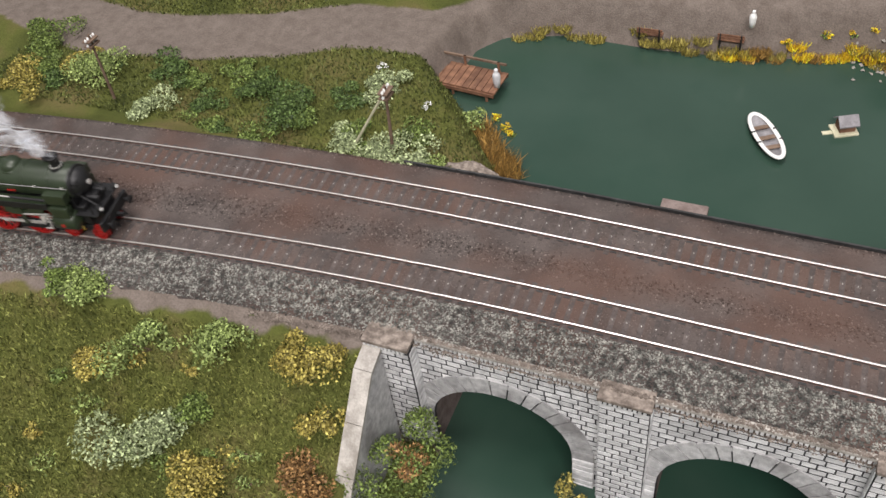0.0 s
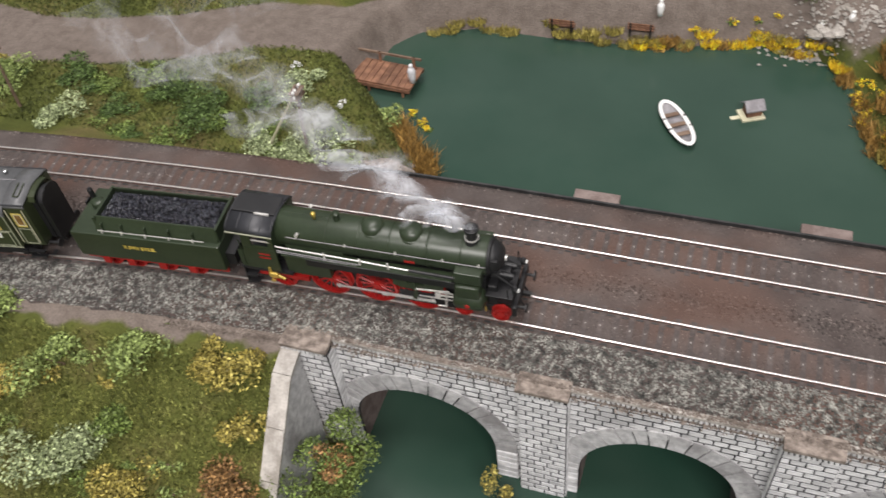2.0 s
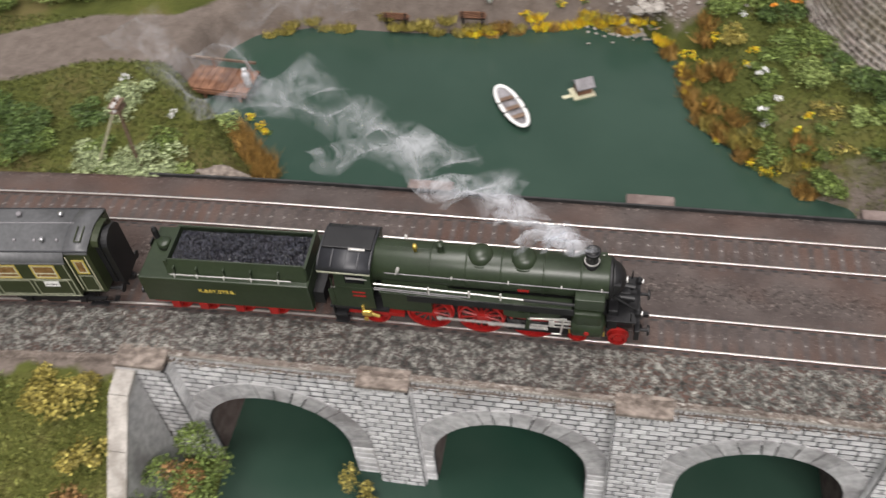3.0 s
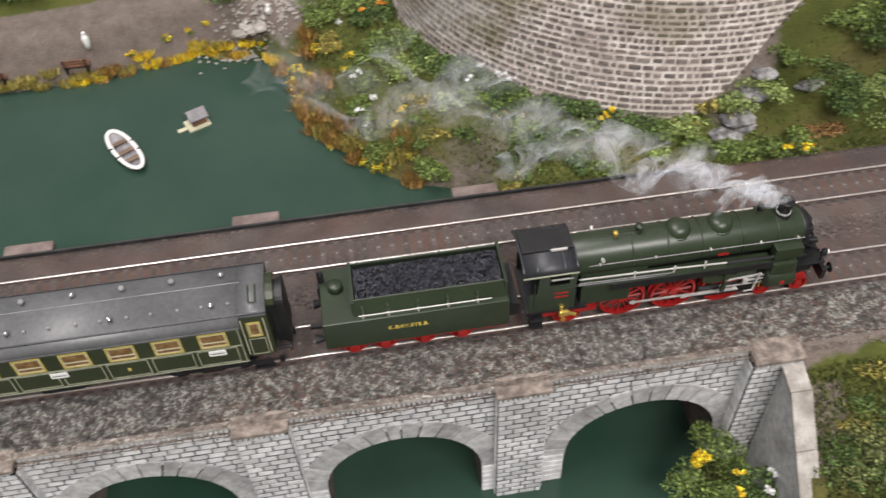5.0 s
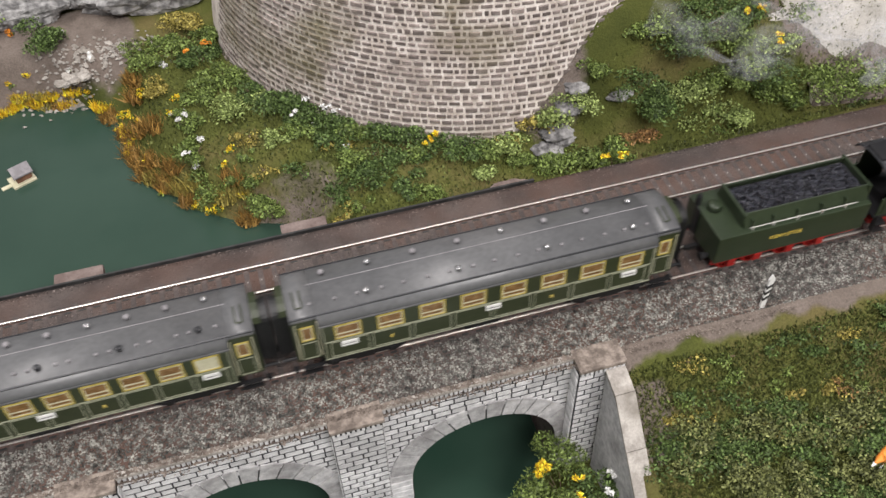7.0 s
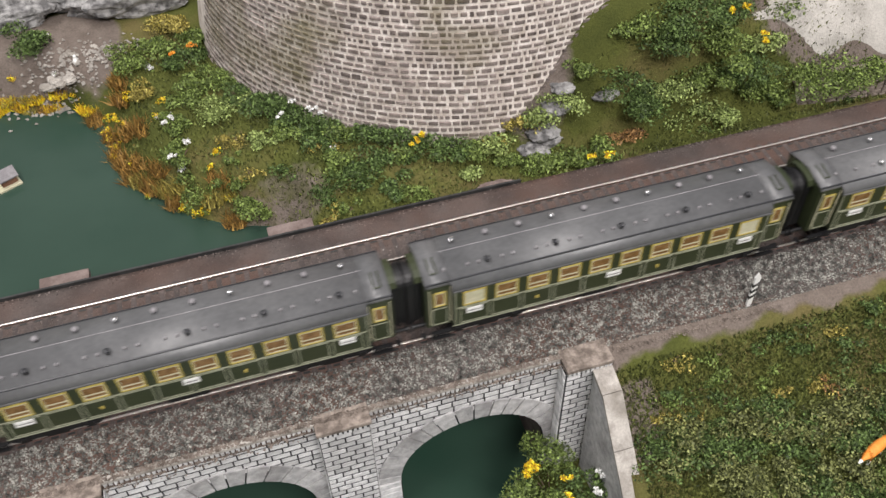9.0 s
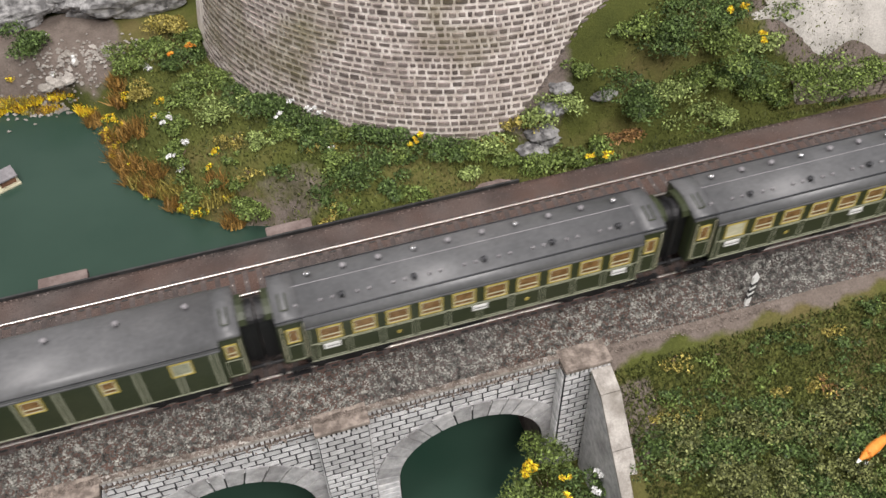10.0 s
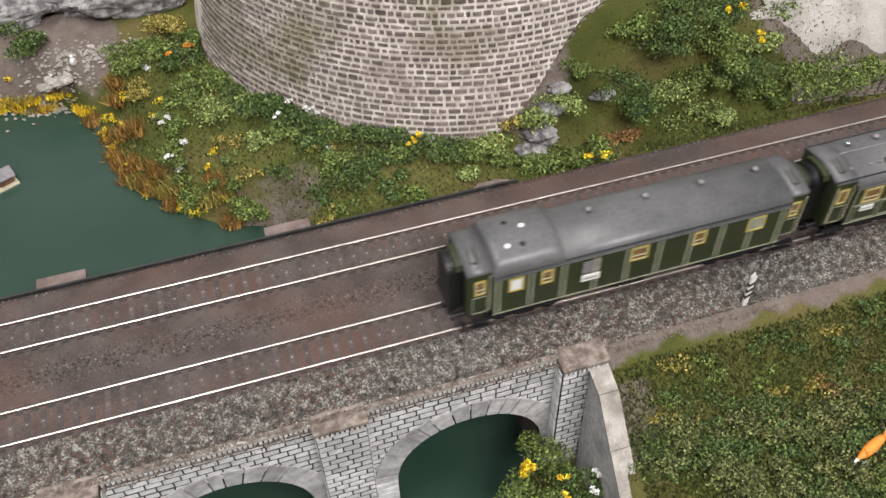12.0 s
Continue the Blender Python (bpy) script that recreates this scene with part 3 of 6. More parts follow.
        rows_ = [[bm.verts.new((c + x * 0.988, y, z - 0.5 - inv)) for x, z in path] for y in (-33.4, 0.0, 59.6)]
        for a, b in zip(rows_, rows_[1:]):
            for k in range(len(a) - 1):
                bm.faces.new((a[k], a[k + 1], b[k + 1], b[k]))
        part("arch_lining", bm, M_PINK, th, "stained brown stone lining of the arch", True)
    # cornice with dentils, parapet slabs, pier caps
    for a, b in spans:
        part("cornice", B(a, b, -36.2, -33.2, -8.2 - inv, -6.0 - inv, bevel=0.4), M_COPING, th)
        bm = bmesh.new()
        for x in np.arange(a + 1.0, b - 1.0, 2.3):
            box(bm, x, x + 1.45, -36.0, -33.5, -11.0 - inv, -8.1 - inv)
        part("dentil_band", bm, M_STONE, th)
    for (a, b), y in [(p, -40.0) for p in PIERS] + [((-262, -238), -42.5), ((213.5, 236), -42.5)]:
        part("pier_cap", B(a - 0.8, b + 0.8, y - 2.2, -31, -8.4 - inv, -5.8 - inv, bevel=0.7), M_CAP, th)
        bm = bmesh.new()
        for x in np.arange(a + 0.2, b - 1.0, 2.3):
            box(bm, x, x + 1.35, y - 2.0, y + 0.5, -11.0 - inv, -8.3 - inv)
        part("dentil_band", bm, M_STONE, th)
    for a, b in PIERS:
        part("pier_cap", B(a - 0.5, b + 0.5, 84, 93, -11 - inv, -6.5 - inv, bevel=0.7), M_PINK, th)
    # wing walls with sloping coping
    for x0, x1, toe in ((-262, -252, -1), (226, 236, 1)):
        top = [(-43.5, -12), (-57, -16), (-114, -78), (-170, -128)]
        bm = bmesh.new()
        ring = [bm.verts.new((x0 + 1.2, y, z - inv)) for y, z in top] + [bm.verts.new((x0 + 1.2, -170, -140 - inv)), bm.verts.new((x0 + 1.2, -47, -140 - inv))]
        ring2 = [bm.verts.new((x1 - 1.2, q.co.y, q.co.z)) for q in ring]
        bm.faces.new(ring)
        bm.faces.new(ring2)
        for k in range(len(ring)):
            bm.faces.new((ring[k], ring[(k + 1) % len(ring)], ring2[(k + 1) % len(ring)], ring2[k]))
        part("wing_wall", bm, M_RING, th)
        for (ya, za), (yb, zb) in zip(top, top[1:]):
            n = max(1, int(math.hypot(yb - ya, zb - za) / 27))
            for k in range(n):
                y0, z0 = ya + (yb - ya) * k / n, za + (zb - za) * k / n
                y1, z1 = ya + (yb - ya) * (k + 1) / n + 0.4, za + (zb - za) * (k + 1) / n
                bm = bmesh.new()
                vs = [bm.verts.new(p) for p in ((x0, y0, z0 - inv), (x1, y0, z0 - inv), (x1, y1, z1 - inv), (x0, y1, z1 - inv), (x0, y0, z0 + 2.4 - inv), (x1, y0, z0 + 2.4 - inv), (x1, y1, z1 + 2.4 - inv), (x0, y1, z1 + 2.4 - inv))]
                for f in ((0, 1, 2, 3), (4, 5, 6, 7), (0, 1, 5, 4), (1, 2, 6, 5), (2, 3, 7, 6), (3, 0, 4, 7)):
                    bm.faces.new([vs[i] for i in f])
                part("coping_slab", bm, M_COPING, th)


make_viaduct()


# ---- round bastion ----
def make_tower():
    cx, cy, r0 = TOWER
    th = thing("bastion", cx, cy, -40, "round bastion of warm grey rubble stone above the bank", "tower", kind="structure")
    top = 260.0
    part("wall_core", lathe([(r0 - 0.2, 0), (r0 - 0.2 - top * 0.16, top)], seg=128), M_TJOINT, th)
    part("top_fill", lathe([(r0 - 8 - top * 0.16, top - 2), (r0 - 9 - top * 0.16, top + 2)], seg=64), M_CAP, th, "brown earth filling the top")
    v, f, made, count = [], [], {}, 0
    z = 26.0
    while z < 215:
        hgt = rng.uniform(3.2, 4.6)
        r = r0 - 0.16 * z
        a = math.radians(-172) + rng.uniform(0, 0.03)
        while a < math.radians(-8):
            w = rng.choice([3.4, 4.4, 5.4, 6.6, 7.6]) * rng.uniform(0.9, 1.1)
            am = a + w / 2 / r
            hw, hh, lift, bev = w / 2 - rng.uniform(0.5, 0.85), hgt / 2 - rng.uniform(0.55, 0.85), rng.uniform(0.25, 0.7), 0.3
            j = rng.uniform(-0.3, 0.3, 4)
            pts = [(-hw, 0, -hh), (hw, 0, -hh), (hw, 0, hh), (-hw, 0, hh), (-hw + bev, -lift, -hh + bev + j[0]), (hw - bev, -lift, -hh + bev + j[1]), (hw - bev, -lift, hh - bev + j[2]), (-hw + bev, -lift, hh - bev + j[3])]
            fc = [(4, 5, 6, 7), (0, 1, 5, 4), (1, 2, 6, 5), (2, 3, 7, 6), (3, 0, 4, 7)]
            px_, py_ = r * math.cos(am), r * math.sin(am)
            if 34 < z < 76 and -2.3 < am < -1.7 and count < 300:
                key = (round(hw * 2), round(hh * 4))
                if key not in made:
                    made[key] = mesh_of("rubble_stone", pts, fc, M_TOWER)
                ob = new("rubble_stone", made[key])
                ob.parent = th
                ob.matrix_basis = pose(px_ * MM, py_ * MM, (z + hgt / 2) * MM, 0, 0, math.degrees(am) + 90)
                count += 1
            else:
                n = len(v)
                c, s = math.cos(am + math.pi / 2), math.sin(am + math.pi / 2)
                v += [(px_ + p[0] * c - p[1] * s, py_ + p[0] * s + p[1] * c, z + hgt / 2 + p[2]) for p in pts]
                f += [tuple(i + n for i in q) for q in fc]
            a += w / r
        z += hgt
    rest = new("rubble_stones", mesh_of("rubble_stones", v, f, M_TOWER))
    rest.parent = th
    tagged(rest, kind="stuff")


make_tower()


# ---- plants ----
def on_ground(x, y):
    return float(height(np.array([x]), np.array([y]))[0])


def leaf_cloud(n, r, h, size, lumps=7, flat=0.35):
    """Many small leaves over an uneven clump of lobes, thinner at the rim."""
    cen = np.stack([rng.normal(0, 0.42 * r, lumps), rng.normal(0, 0.42 * r, lumps), rng.uniform(0.25, 0.75, lumps) * h], -1)
    rad = rng.uniform(0.32, 0.6, lumps) * r
    k = rng.integers(0, lumps, n)
    d = rng.normal(0, 1, (n, 3))
    d /= np.linalg.norm(d, axis=1)[:, None]
    d[:, 2] = np.abs(d[:, 2]) * 1.0 - 0.25
    p = cen[k] + d * (rad[k] * rng.uniform(0.55, 1.12, n))[:, None] * np.array([1, 1, h / r * 0.8])
    p[:, 2] = np.maximum(p[:, 2], rng.uniform(0, 0.12 * h, n))
    u = rng.normal(0, 1, (n, 3))
    u /= np.linalg.norm(u, axis=1)[:, None]
    nrm = d + rng.normal(0, 0.55, (n, 3))
    w = np.cross(nrm, u)
    w /= np.linalg.norm(w, axis=1)[:, None] + 1e-9
    s = size * rng.uniform(0.6, 1.35, n)[:, None]
    a, b = u * s, w * s * 0.62
    verts = np.stack([p - a, p - b * 0.9 + a * 0.1, p + a, p + b * 0.9 + a * 0.1], 1).reshape(-1, 3)
    faces = np.arange(4 * n).reshape(n, 4).tolist()
    return verts, faces


def bush(x, y, r, h, mat, label, group="", n=None, bloom=None, blooms=0, size=0.95, category="bush", name="bush", z=None):
    z = on_ground(x, y) - 1.0 if z is None else z
    th = thing(name, x, y, z, label, category, group)
    bm = bmesh.new()
    for k in range(5):
        a = rng.uniform(0, 6.3)
        rod(bm, (0, 0, 0), (0.4 * r * math.cos(a), 0.4 * r * math.sin(a), 0.6 * h), 0.35, 0.15, 5)
    part("stem", bm, M_POLE, th)
    r, h = r * 1.18, h * 1.15
    n = n or int(260 + 5.2 * r * r)
    v, f = leaf_cloud(n, r, h, size)
    ob = new("foliage", mesh_of("foliage", v, f, mat))
    ob.parent = th
    if blooms:
        for _ in range(blooms):
            bx, by, bz = rng.uniform(-0.5, 0.5) * r, rng.uniform(-0.7, 0.3) * r, rng.uniform(0.75, 1.05) * h
            v, f = leaf_cloud(60, 3.2, 3.0, 0.9, 3)
            fo = new("blossom", mesh_of("blossom", np.asarray(v) + (bx, by, bz), f, bloom))
            fo.parent = th
    return th


G_SLOPE, G_BANK, G_FIELD = "bushes on the railway slope", "bushes on the far bank", "bushes beside the pond path"
for x, y, r, h, m, lab in [
    (-382, -70, 17, 13, L_LIGHT, "light green round bush on the grass slope"),
    (-376, -113, 20, 15, L_PALE, "pale grey-green spreading bush on the slope"),
    (-327, -114, 18, 14, L_OLIVE, "yellowish green bush on the grass slope"),
    (-339, -60, 13, 13, L_LIGHT, "light green upright bush on the slope"),
    (-295, -58, 16, 15, L_OLIVE, "yellow-olive bush with sparse leaves"),
    (-425, -56, 17, 9, L_LIGHT, "low light green bush beside the ballast"),
    (-447, -58, 9, 9, L_MID, "small green bush beside the ballast"),
    (-270, -99, 15, 13, L_RUST, "rusty brown autumn bush by the wing wall"),
    (-418, -82, 12, 7, L_OLIVE, "low yellowish bush in the grass"),
    (-300, -128, 18, 10, L_MID, "low green bush in the grass"),
    (-350, -86, 10, 6, L_MID, "low green shrub on the slope"),
    (-275, -75, 9, 6, L_OLIVE, "small dry shrub beside the wing wall")]:
    bush(x, y, r * 1.15, h * 1.15, m, lab, G_SLOPE, size=1.05)
bush(-234, -74, 23, 32, L_MID, "large rounded bush at the foot of the pier", G_SLOPE, n=4600, z=-86)
bush(-230, -78, 9, 8, L_RUST, "reddish twigs in the large bush", G_SLOPE, z=-60)
bush(-150, -52, 8, 26, L_OLIVE, "thin yellow-green weed at the pier foot", G_SLOPE, z=-108)
bush(-28, -52, 8, 18, L_OLIVE, "thin yellow-green weed at the pier foot", G_SLOPE, z=-108)
bush(203, -63, 19, 28, L_MID, "dark bush below the arch with yellow blossom", G_SLOPE, n=2600, bloom=L_YELLOW, blooms=3, z=-90)
bush(221, -70, 12, 20, L_DARK, "small bush with a white blossom", G_SLOPE, n=1300, bloom=L_WHITE, blooms=2, z=-88)
def ground_cover(n, mat, label):
    """A carpet of low leaf clumps on the slope beside the viaduct's end."""
    vs, fs = [], []
    for k in range(n):
        x = rng.uniform(246, 420)
        y = rng.uniform(-165, -72 - 0.12 * max(0, x - 300))
        v, f = leaf_cloud(900, rng.uniform(10, 17), rng.uniform(4.5, 9), 0.9)
        fs += (np.asarray(f) + 4 * 900 * k).tolist()
        vs.append(v + np.array([x, y, on_ground(x, y) - 1]))
    tagged(new("ground_cover", mesh_of("ground_cover", np.concatenate(vs), fs, mat)), label, "ground cover", kind="stuff")


ground_cover(75, L_SPECK, "dense low ground cover of speckled leaves")
ground_cover(55, L_DARK, "dense low ground cover of dark green leaves")
ground_cover(8, L_MID, "dense low ground cover of green leaves")
for k in range(90):
    x, y = rng.uniform(250, 440), rng.uniform(-88, -46)
    bush(x, y, rng.uniform(4, 9), rng.uniform(1.5, 3.5), rng.choice([L_DARK, L_DARK, L_MID, L_RUST, L_OLIVE], p=[0.45, 0.25, 0.2, 0.03, 0.07]), "low weeds on the grass slope", "weeds on the slope", n=240, size=0.8)
bush(189, -56, 9, 24, L_MID, "green bush below the arch with yellow blossom", G_SLOPE, n=700, bloom=L_YELLOW, blooms=3, z=-92)
bush(214, -80, 17, 15, L_DARK, "dark bush at the foot of the wing wall", G_SLOPE, n=1300, z=-98)
bush(-238, -98, 18, 22, L_MID, "green bush at the foot of the wing wall", G_SLOPE, n=1800, z=-92)

# bank below the bastion
for x, y, r, h, m, bl, lab in [
    (96, 213, 11, 9, L_DARK, None, "dark green leafy bush below the stone bastion"),
    (110, 187, 14, 12, L_DARK, None, "dark green leafy bush below the stone bastion"),
    (123, 180, 14, 11, L_DARK, L_WHITE, "dark green leafy bush with white blossom below the stone bastion"),
    (140, 163, 14, 11, L_DARK, L_WHITE, "dark green leafy bush with white blossom below the stone bastion"),
    (148, 157, 11, 9, L_MID, None, "green leafy bush below the stone bastion"),
    (164, 148, 12, 10, L_DARK, None, "dark green leafy bush below the stone bastion"),
    (176, 138, 13, 11, L_DARK, None, "dark green leafy bush below the stone bastion"),
    (193, 133, 14, 11, L_DARK, L_YELLOW, "dark green leafy bush with yellow blossom below the stone bastion"),
    (206, 123, 11, 9, L_DARK, None, "dark green leafy bush below the stone bastion"),
    (184, 126, 8, 7, L_MID, None, "green leafy bush below the stone bastion"),
    (222, 121, 13, 10, L_MID, None, "green leafy bush below the stone bastion"),
    (231, 119, 9, 8, L_LIGHT, None, "light green leafy bush below the stone bastion"),
    (237, 118, 7, 5, L_OLIVE, None, "yellow-green bush below the stone bastion"),
    (252, 117, 9, 7, L_OLIVE, None, "yellow-green bush below the stone bastion"),
    (262, 117, 11, 8, L_LIGHT, None, "light green leafy bush below the stone bastion"),
    (275, 117, 11, 9, L_LIGHT, None, "light green leafy bush below the stone bastion"),
    (257, 117, 7, 5, L_MID, None, "green leafy bush below the stone bastion"),
    (84, 205, 14, 11, L_LIGHT, None, "light green leafy bush below the stone bastion"),
    (65, 231, 13, 10, L_MID, None, "green leafy bush below the stone bastion"),
    (85, 238, 12, 9, L_MID, None, "green leafy bush below the stone bastion"),
    (71, 266, 14, 11, L_DARK, L_ORANGE, "dark green leafy bush with an orange blossom below the stone bastion"),
    (53, 284, 12, 9, L_MID, None, "green leafy bush below the stone bastion"),
    (32, 272, 13, 10, L_MID, None, "green leafy bush on the far bank"),
    (65, 303, 16, 13, L_OLIVE, None, "yellow-green bush below the stone bastion"),
    (78, 286, 12, 10, L_MID, None, "green leafy bush below the stone bastion"),
    (-31, 309, 17, 14, L_DARK, None, "dark green leafy bush on the far bank"),
    (87, 139, 12, 9, L_MID, None, "green leafy bush on the far bank"),
    (83, 148, 10, 8, L_MID, None, "green leafy bush on the far bank"),
    (153, 116, 13, 10, L_DARK, None, "dark green leafy bush below the stone bastion"),
    (167, 107, 9, 7, L_DARK, None, "dark green leafy bush below the stone bastion"),
    (182, 101, 9, 7, L_MID, None, "green leafy bush below the stone bastion"),
    (143, 132, 9, 7, L_MID, None, "green leafy bush below the stone bastion"),
    (134, 151, 9, 7, L_DARK, None, "dark green leafy bush below the stone bastion"),
    (117, 166, 9, 7, L_MID, None, "green leafy bush below the stone bastion"),
    (238, 105, 9, 7, L_MID, None, "green leafy bush below the stone bastion"),
    (255, 101, 11, 9, L_MID, None, "green leafy bush below the stone bastion"),
    (271, 98, 14, 11, L_MID, None, "green leafy bush below the stone bastion"),
    (288, 91, 14, 12, L_MID, L_YELLOW, "green leafy bush with yellow blossom below the stone bastion"),
    (306, 104, 10, 8, L_RUST, None, "rusty brown bush below the stone bastion"),
    (320, 111, 19, 15, L_DARK, None, "dark green leafy bush below the stone bastion"),
    (310, 117, 14, 11, L_DARK, None, "dark green leafy bush below the stone bastion"),
    (346, 112, 16, 13, L_LIGHT, None, "light green leafy bush below the stone bastion"),
    (367, 104, 17, 13, L_LIGHT, None, "light green leafy bush below the stone bastion"),
    (358, 116, 15, 12, L_MID, None, "green leafy bush below the stone bastion"),
    (338, 123, 17, 14, L_DARK, None, "dark green leafy bush below the stone bastion"),
    (317, 126, 15, 12, L_MID, None, "green leafy bush below the stone bastion"),
    (366, 124, 18, 14, L_MID, None, "green leafy bush below the stone bastion"),
    (390, 117, 17, 14, L_DARK, None, "dark green leafy bush below the stone bastion"),
    (397, 110, 13, 10, L_MID, None, "green leafy bush beside the far track"),
    (427, 110, 17, 13, L_MID, None, "green leafy bush beside the far track"),
    (456, 109, 19, 15, L_MID, None, "green leafy bush beside the far track"),
    (480, 107, 16, 13, L_MID, None, "green leafy bush beside the far track"),
    (347, 128, 17, 14, L_DARK, None, "dark green leafy bush below the stone bastion"),
    (384, 133, 16, 13, L_DARK, L_YELLOW, "dark green leafy bush with yellow blossom below the stone bastion"),
    (407, 124, 13, 10, L_LIGHT, L_YELLOW, "light green leafy bush with yellow blossom on the far bank"),
    (415, 104, 11, 8, L_MID, None, "green leafy bush beside the far track"),
    (55, 181, 11, 9, L_MID, L_WHITE, "green leafy bush with white blossom on the far bank"),
    (57, 161, 11, 9, L_MID, None, "green leafy bush on the far bank"),
    (37, 246, 9, 8, L_OLIVE, None, "yellow-green bush on the far bank"),
    (52, 205, 9, 7, L_MID, L_WHITE, "green leafy bush with white blossom on the far bank"),
    (290, 121, 9, 7, L_MID, None, "green leafy bush below the stone bastion"),
    (102, 162, 7, 6, L_LIGHT, None, "light green leafy bush below the stone bastion"),
    (169, 126, 8, 6, L_DARK, None, "dark green leafy bush below the stone bastion"),
    (214, 107, 7, 5, L_LIGHT, None, "light green leafy bush below the stone bastion")]:
    bush(x, y, r, h, m, lab, G_BANK, bloom=bl, blooms=0 if bl is None else 2)
for k in range(70):
    x, y = rng.uniform(80, 460), rng.uniform(94, 200)
    if math.hypot(x - TOWER[0], y - TOWER[1]) < TOWER[2] + 4 or (abs(x - 262) < 20 and y > 100) or (x > 430 and y > 112):
        continue
    bush(x, y, rng.uniform(4, 9), rng.uniform(2.5, 6), rng.choice([L_DARK, L_MID, L_DARK, L_DARK, L_OLIVE]), "low leafy shrub on the bank", "shrubs on the far bank", n=260)
for k in range(14):
    x, y = rng.uniform(-620, -285), rng.uniform(84, 165)
    if abs(float(poly_distance(np.array([x]), np.array([y]), TRAIL, False)[0])) > 34 and float(poly_distance(np.array([x]), np.array([y]), POND)[0]) > 8 and y > far_y(x) + 34:
        bush(x, y, rng.uniform(7, 13), rng.uniform(3, 7), rng.choice([L_DARK, L_DARK, L_MID]), "low dark green shrub in the field", "shrubs in the field")
for k in range(26):
    x = rng.uniform(-460, -270)
    bush(x, rng.uniform(-150, -60) + near_y(x), rng.uniform(5, 10), rng.uniform(2, 5), rng.choice([L_MID, L_OLIVE, L_MID, L_LIGHT]), "low weeds on the grass slope", "weeds on the slope", n=300)
# reeds and yellow flowers along the shore
def reed(x, y, r, h, mat, label):
    z = max(on_ground(x, y), WATER_Z) - 1
    th = thing("reed_clump", x, y, z, label, "reed", "reeds along the pond shore")
    n = 260
    a = rng.uniform(0, 6.3, n)
    d = r * np.sqrt(rng.uniform(0, 1, n))
    p = np.stack([d * np.cos(a), d * np.sin(a), np.zeros(n)], -1)
    lean = rng.normal(0, 0.35, (n, 2)) * h
    tip = p + np.stack([lean[:, 0], lean[:, 1], h * rng.uniform(0.6, 1.1, n)], -1)
    w = rng.normal(0, 0.35, (n, 3))
    w[:, 2] = 0
    v = np.stack([p - w, p + w, tip], 1).reshape(-1, 3)
    ob = new("blade_tuft", mesh_of("blade_tuft", v, np.arange(3 * n).reshape(n, 3).tolist(), mat))
    ob.parent = th
    return th


for x, y in [(18, 210), (21, 197), (27, 190), (32, 184), (42, 174), (75, 156), (24, 254), (24, 266), (76, 150), (36, 180), (14, 222), (46, 164), (68, 152), (12, 240), (2, 262), (28, 200), (40, 186), (52, 168), (24, 228), (78, 138), (34, 215)]:
    reed(x, y, 8, 8, L_REED if rng.uniform() < 0.75 else L_OLIVE, "brown dry reeds on the pond bank")
for x, y in [(-247, 128), (-252, 134), (-262, 142), (-243, 120), (-268, 150), (-250, 122), (-276, 158), (-256, 128), (-262, 132), (-241, 112)]:
    reed(x, y, 8, 10, L_REED, "brown dry reeds at the water's edge")
for k in range(46):
    f = rng.uniform(0, 1)
    x = -300 + 300 * f
    y = np.interp(x, [-300, -250, -180, -120, -60, -20, 0], [262, 277, 276, 279, 295, 286, 268]) + rng.uniform(-2, 4)
    reed(x, y, 7, 5, L_OLIVE if x < -140 else rng.choice([L_YELLOW, L_OLIVE, L_REED]), "short yellow shore grass by the pond")


def flowers(x, y, r, mat, label, n=80, lift=3.0):
    z = max(on_ground(x, y), WATER_Z) - 0.5
    th = thing("flower_clump", x, y, z, label, "flowers", "flowers along the bank")
    v, f = leaf_cloud(n, r, lift + r * 0.5, 0.75, 5)
    ob = new("bloom", mesh_of("bloom", v, f, mat))
    ob.parent = th
    v, f = leaf_cloud(50, r * 0.9, lift, 0.9, 4)
    ob = new("foliage", mesh_of("foliage", v, f, L_MID))
    ob.parent = th


for x, y in [(10, 240), (24, 204), (8, 247), (16, 249), (30, 177), (49, 157), (55, 152), (61, 150), (77, 147), (77, 171), (70, 163), (44, 217), (48, 231), (13, 228), (12, 220), (-262, 165), (-270, 172), (-256, 160), (-60, 300), (-40, 292), (-75, 296), (-25, 292), (-100, 288), (-10, 282), (-48, 300), (20, 240), (28, 252), (8, 258)]:
    flowers(x, y, 4.0, L_YELLOW, "clump of bright yellow flowers on the bank")
for x, y in [(54, 175), (45, 268), (49, 216), (129, 168), (142, 145), (-19, 295), (-350, 172), (-304, 140), (-66, 318), (-20, 322)]:
    flowers(x, y, 3.6, L_WHITE, "clump of small white flowers")
for x, y in [(-52, 326), (70, 280)]:
    flowers(x, y, 3.2, L_ORANGE, "small clump of orange-red flowers")

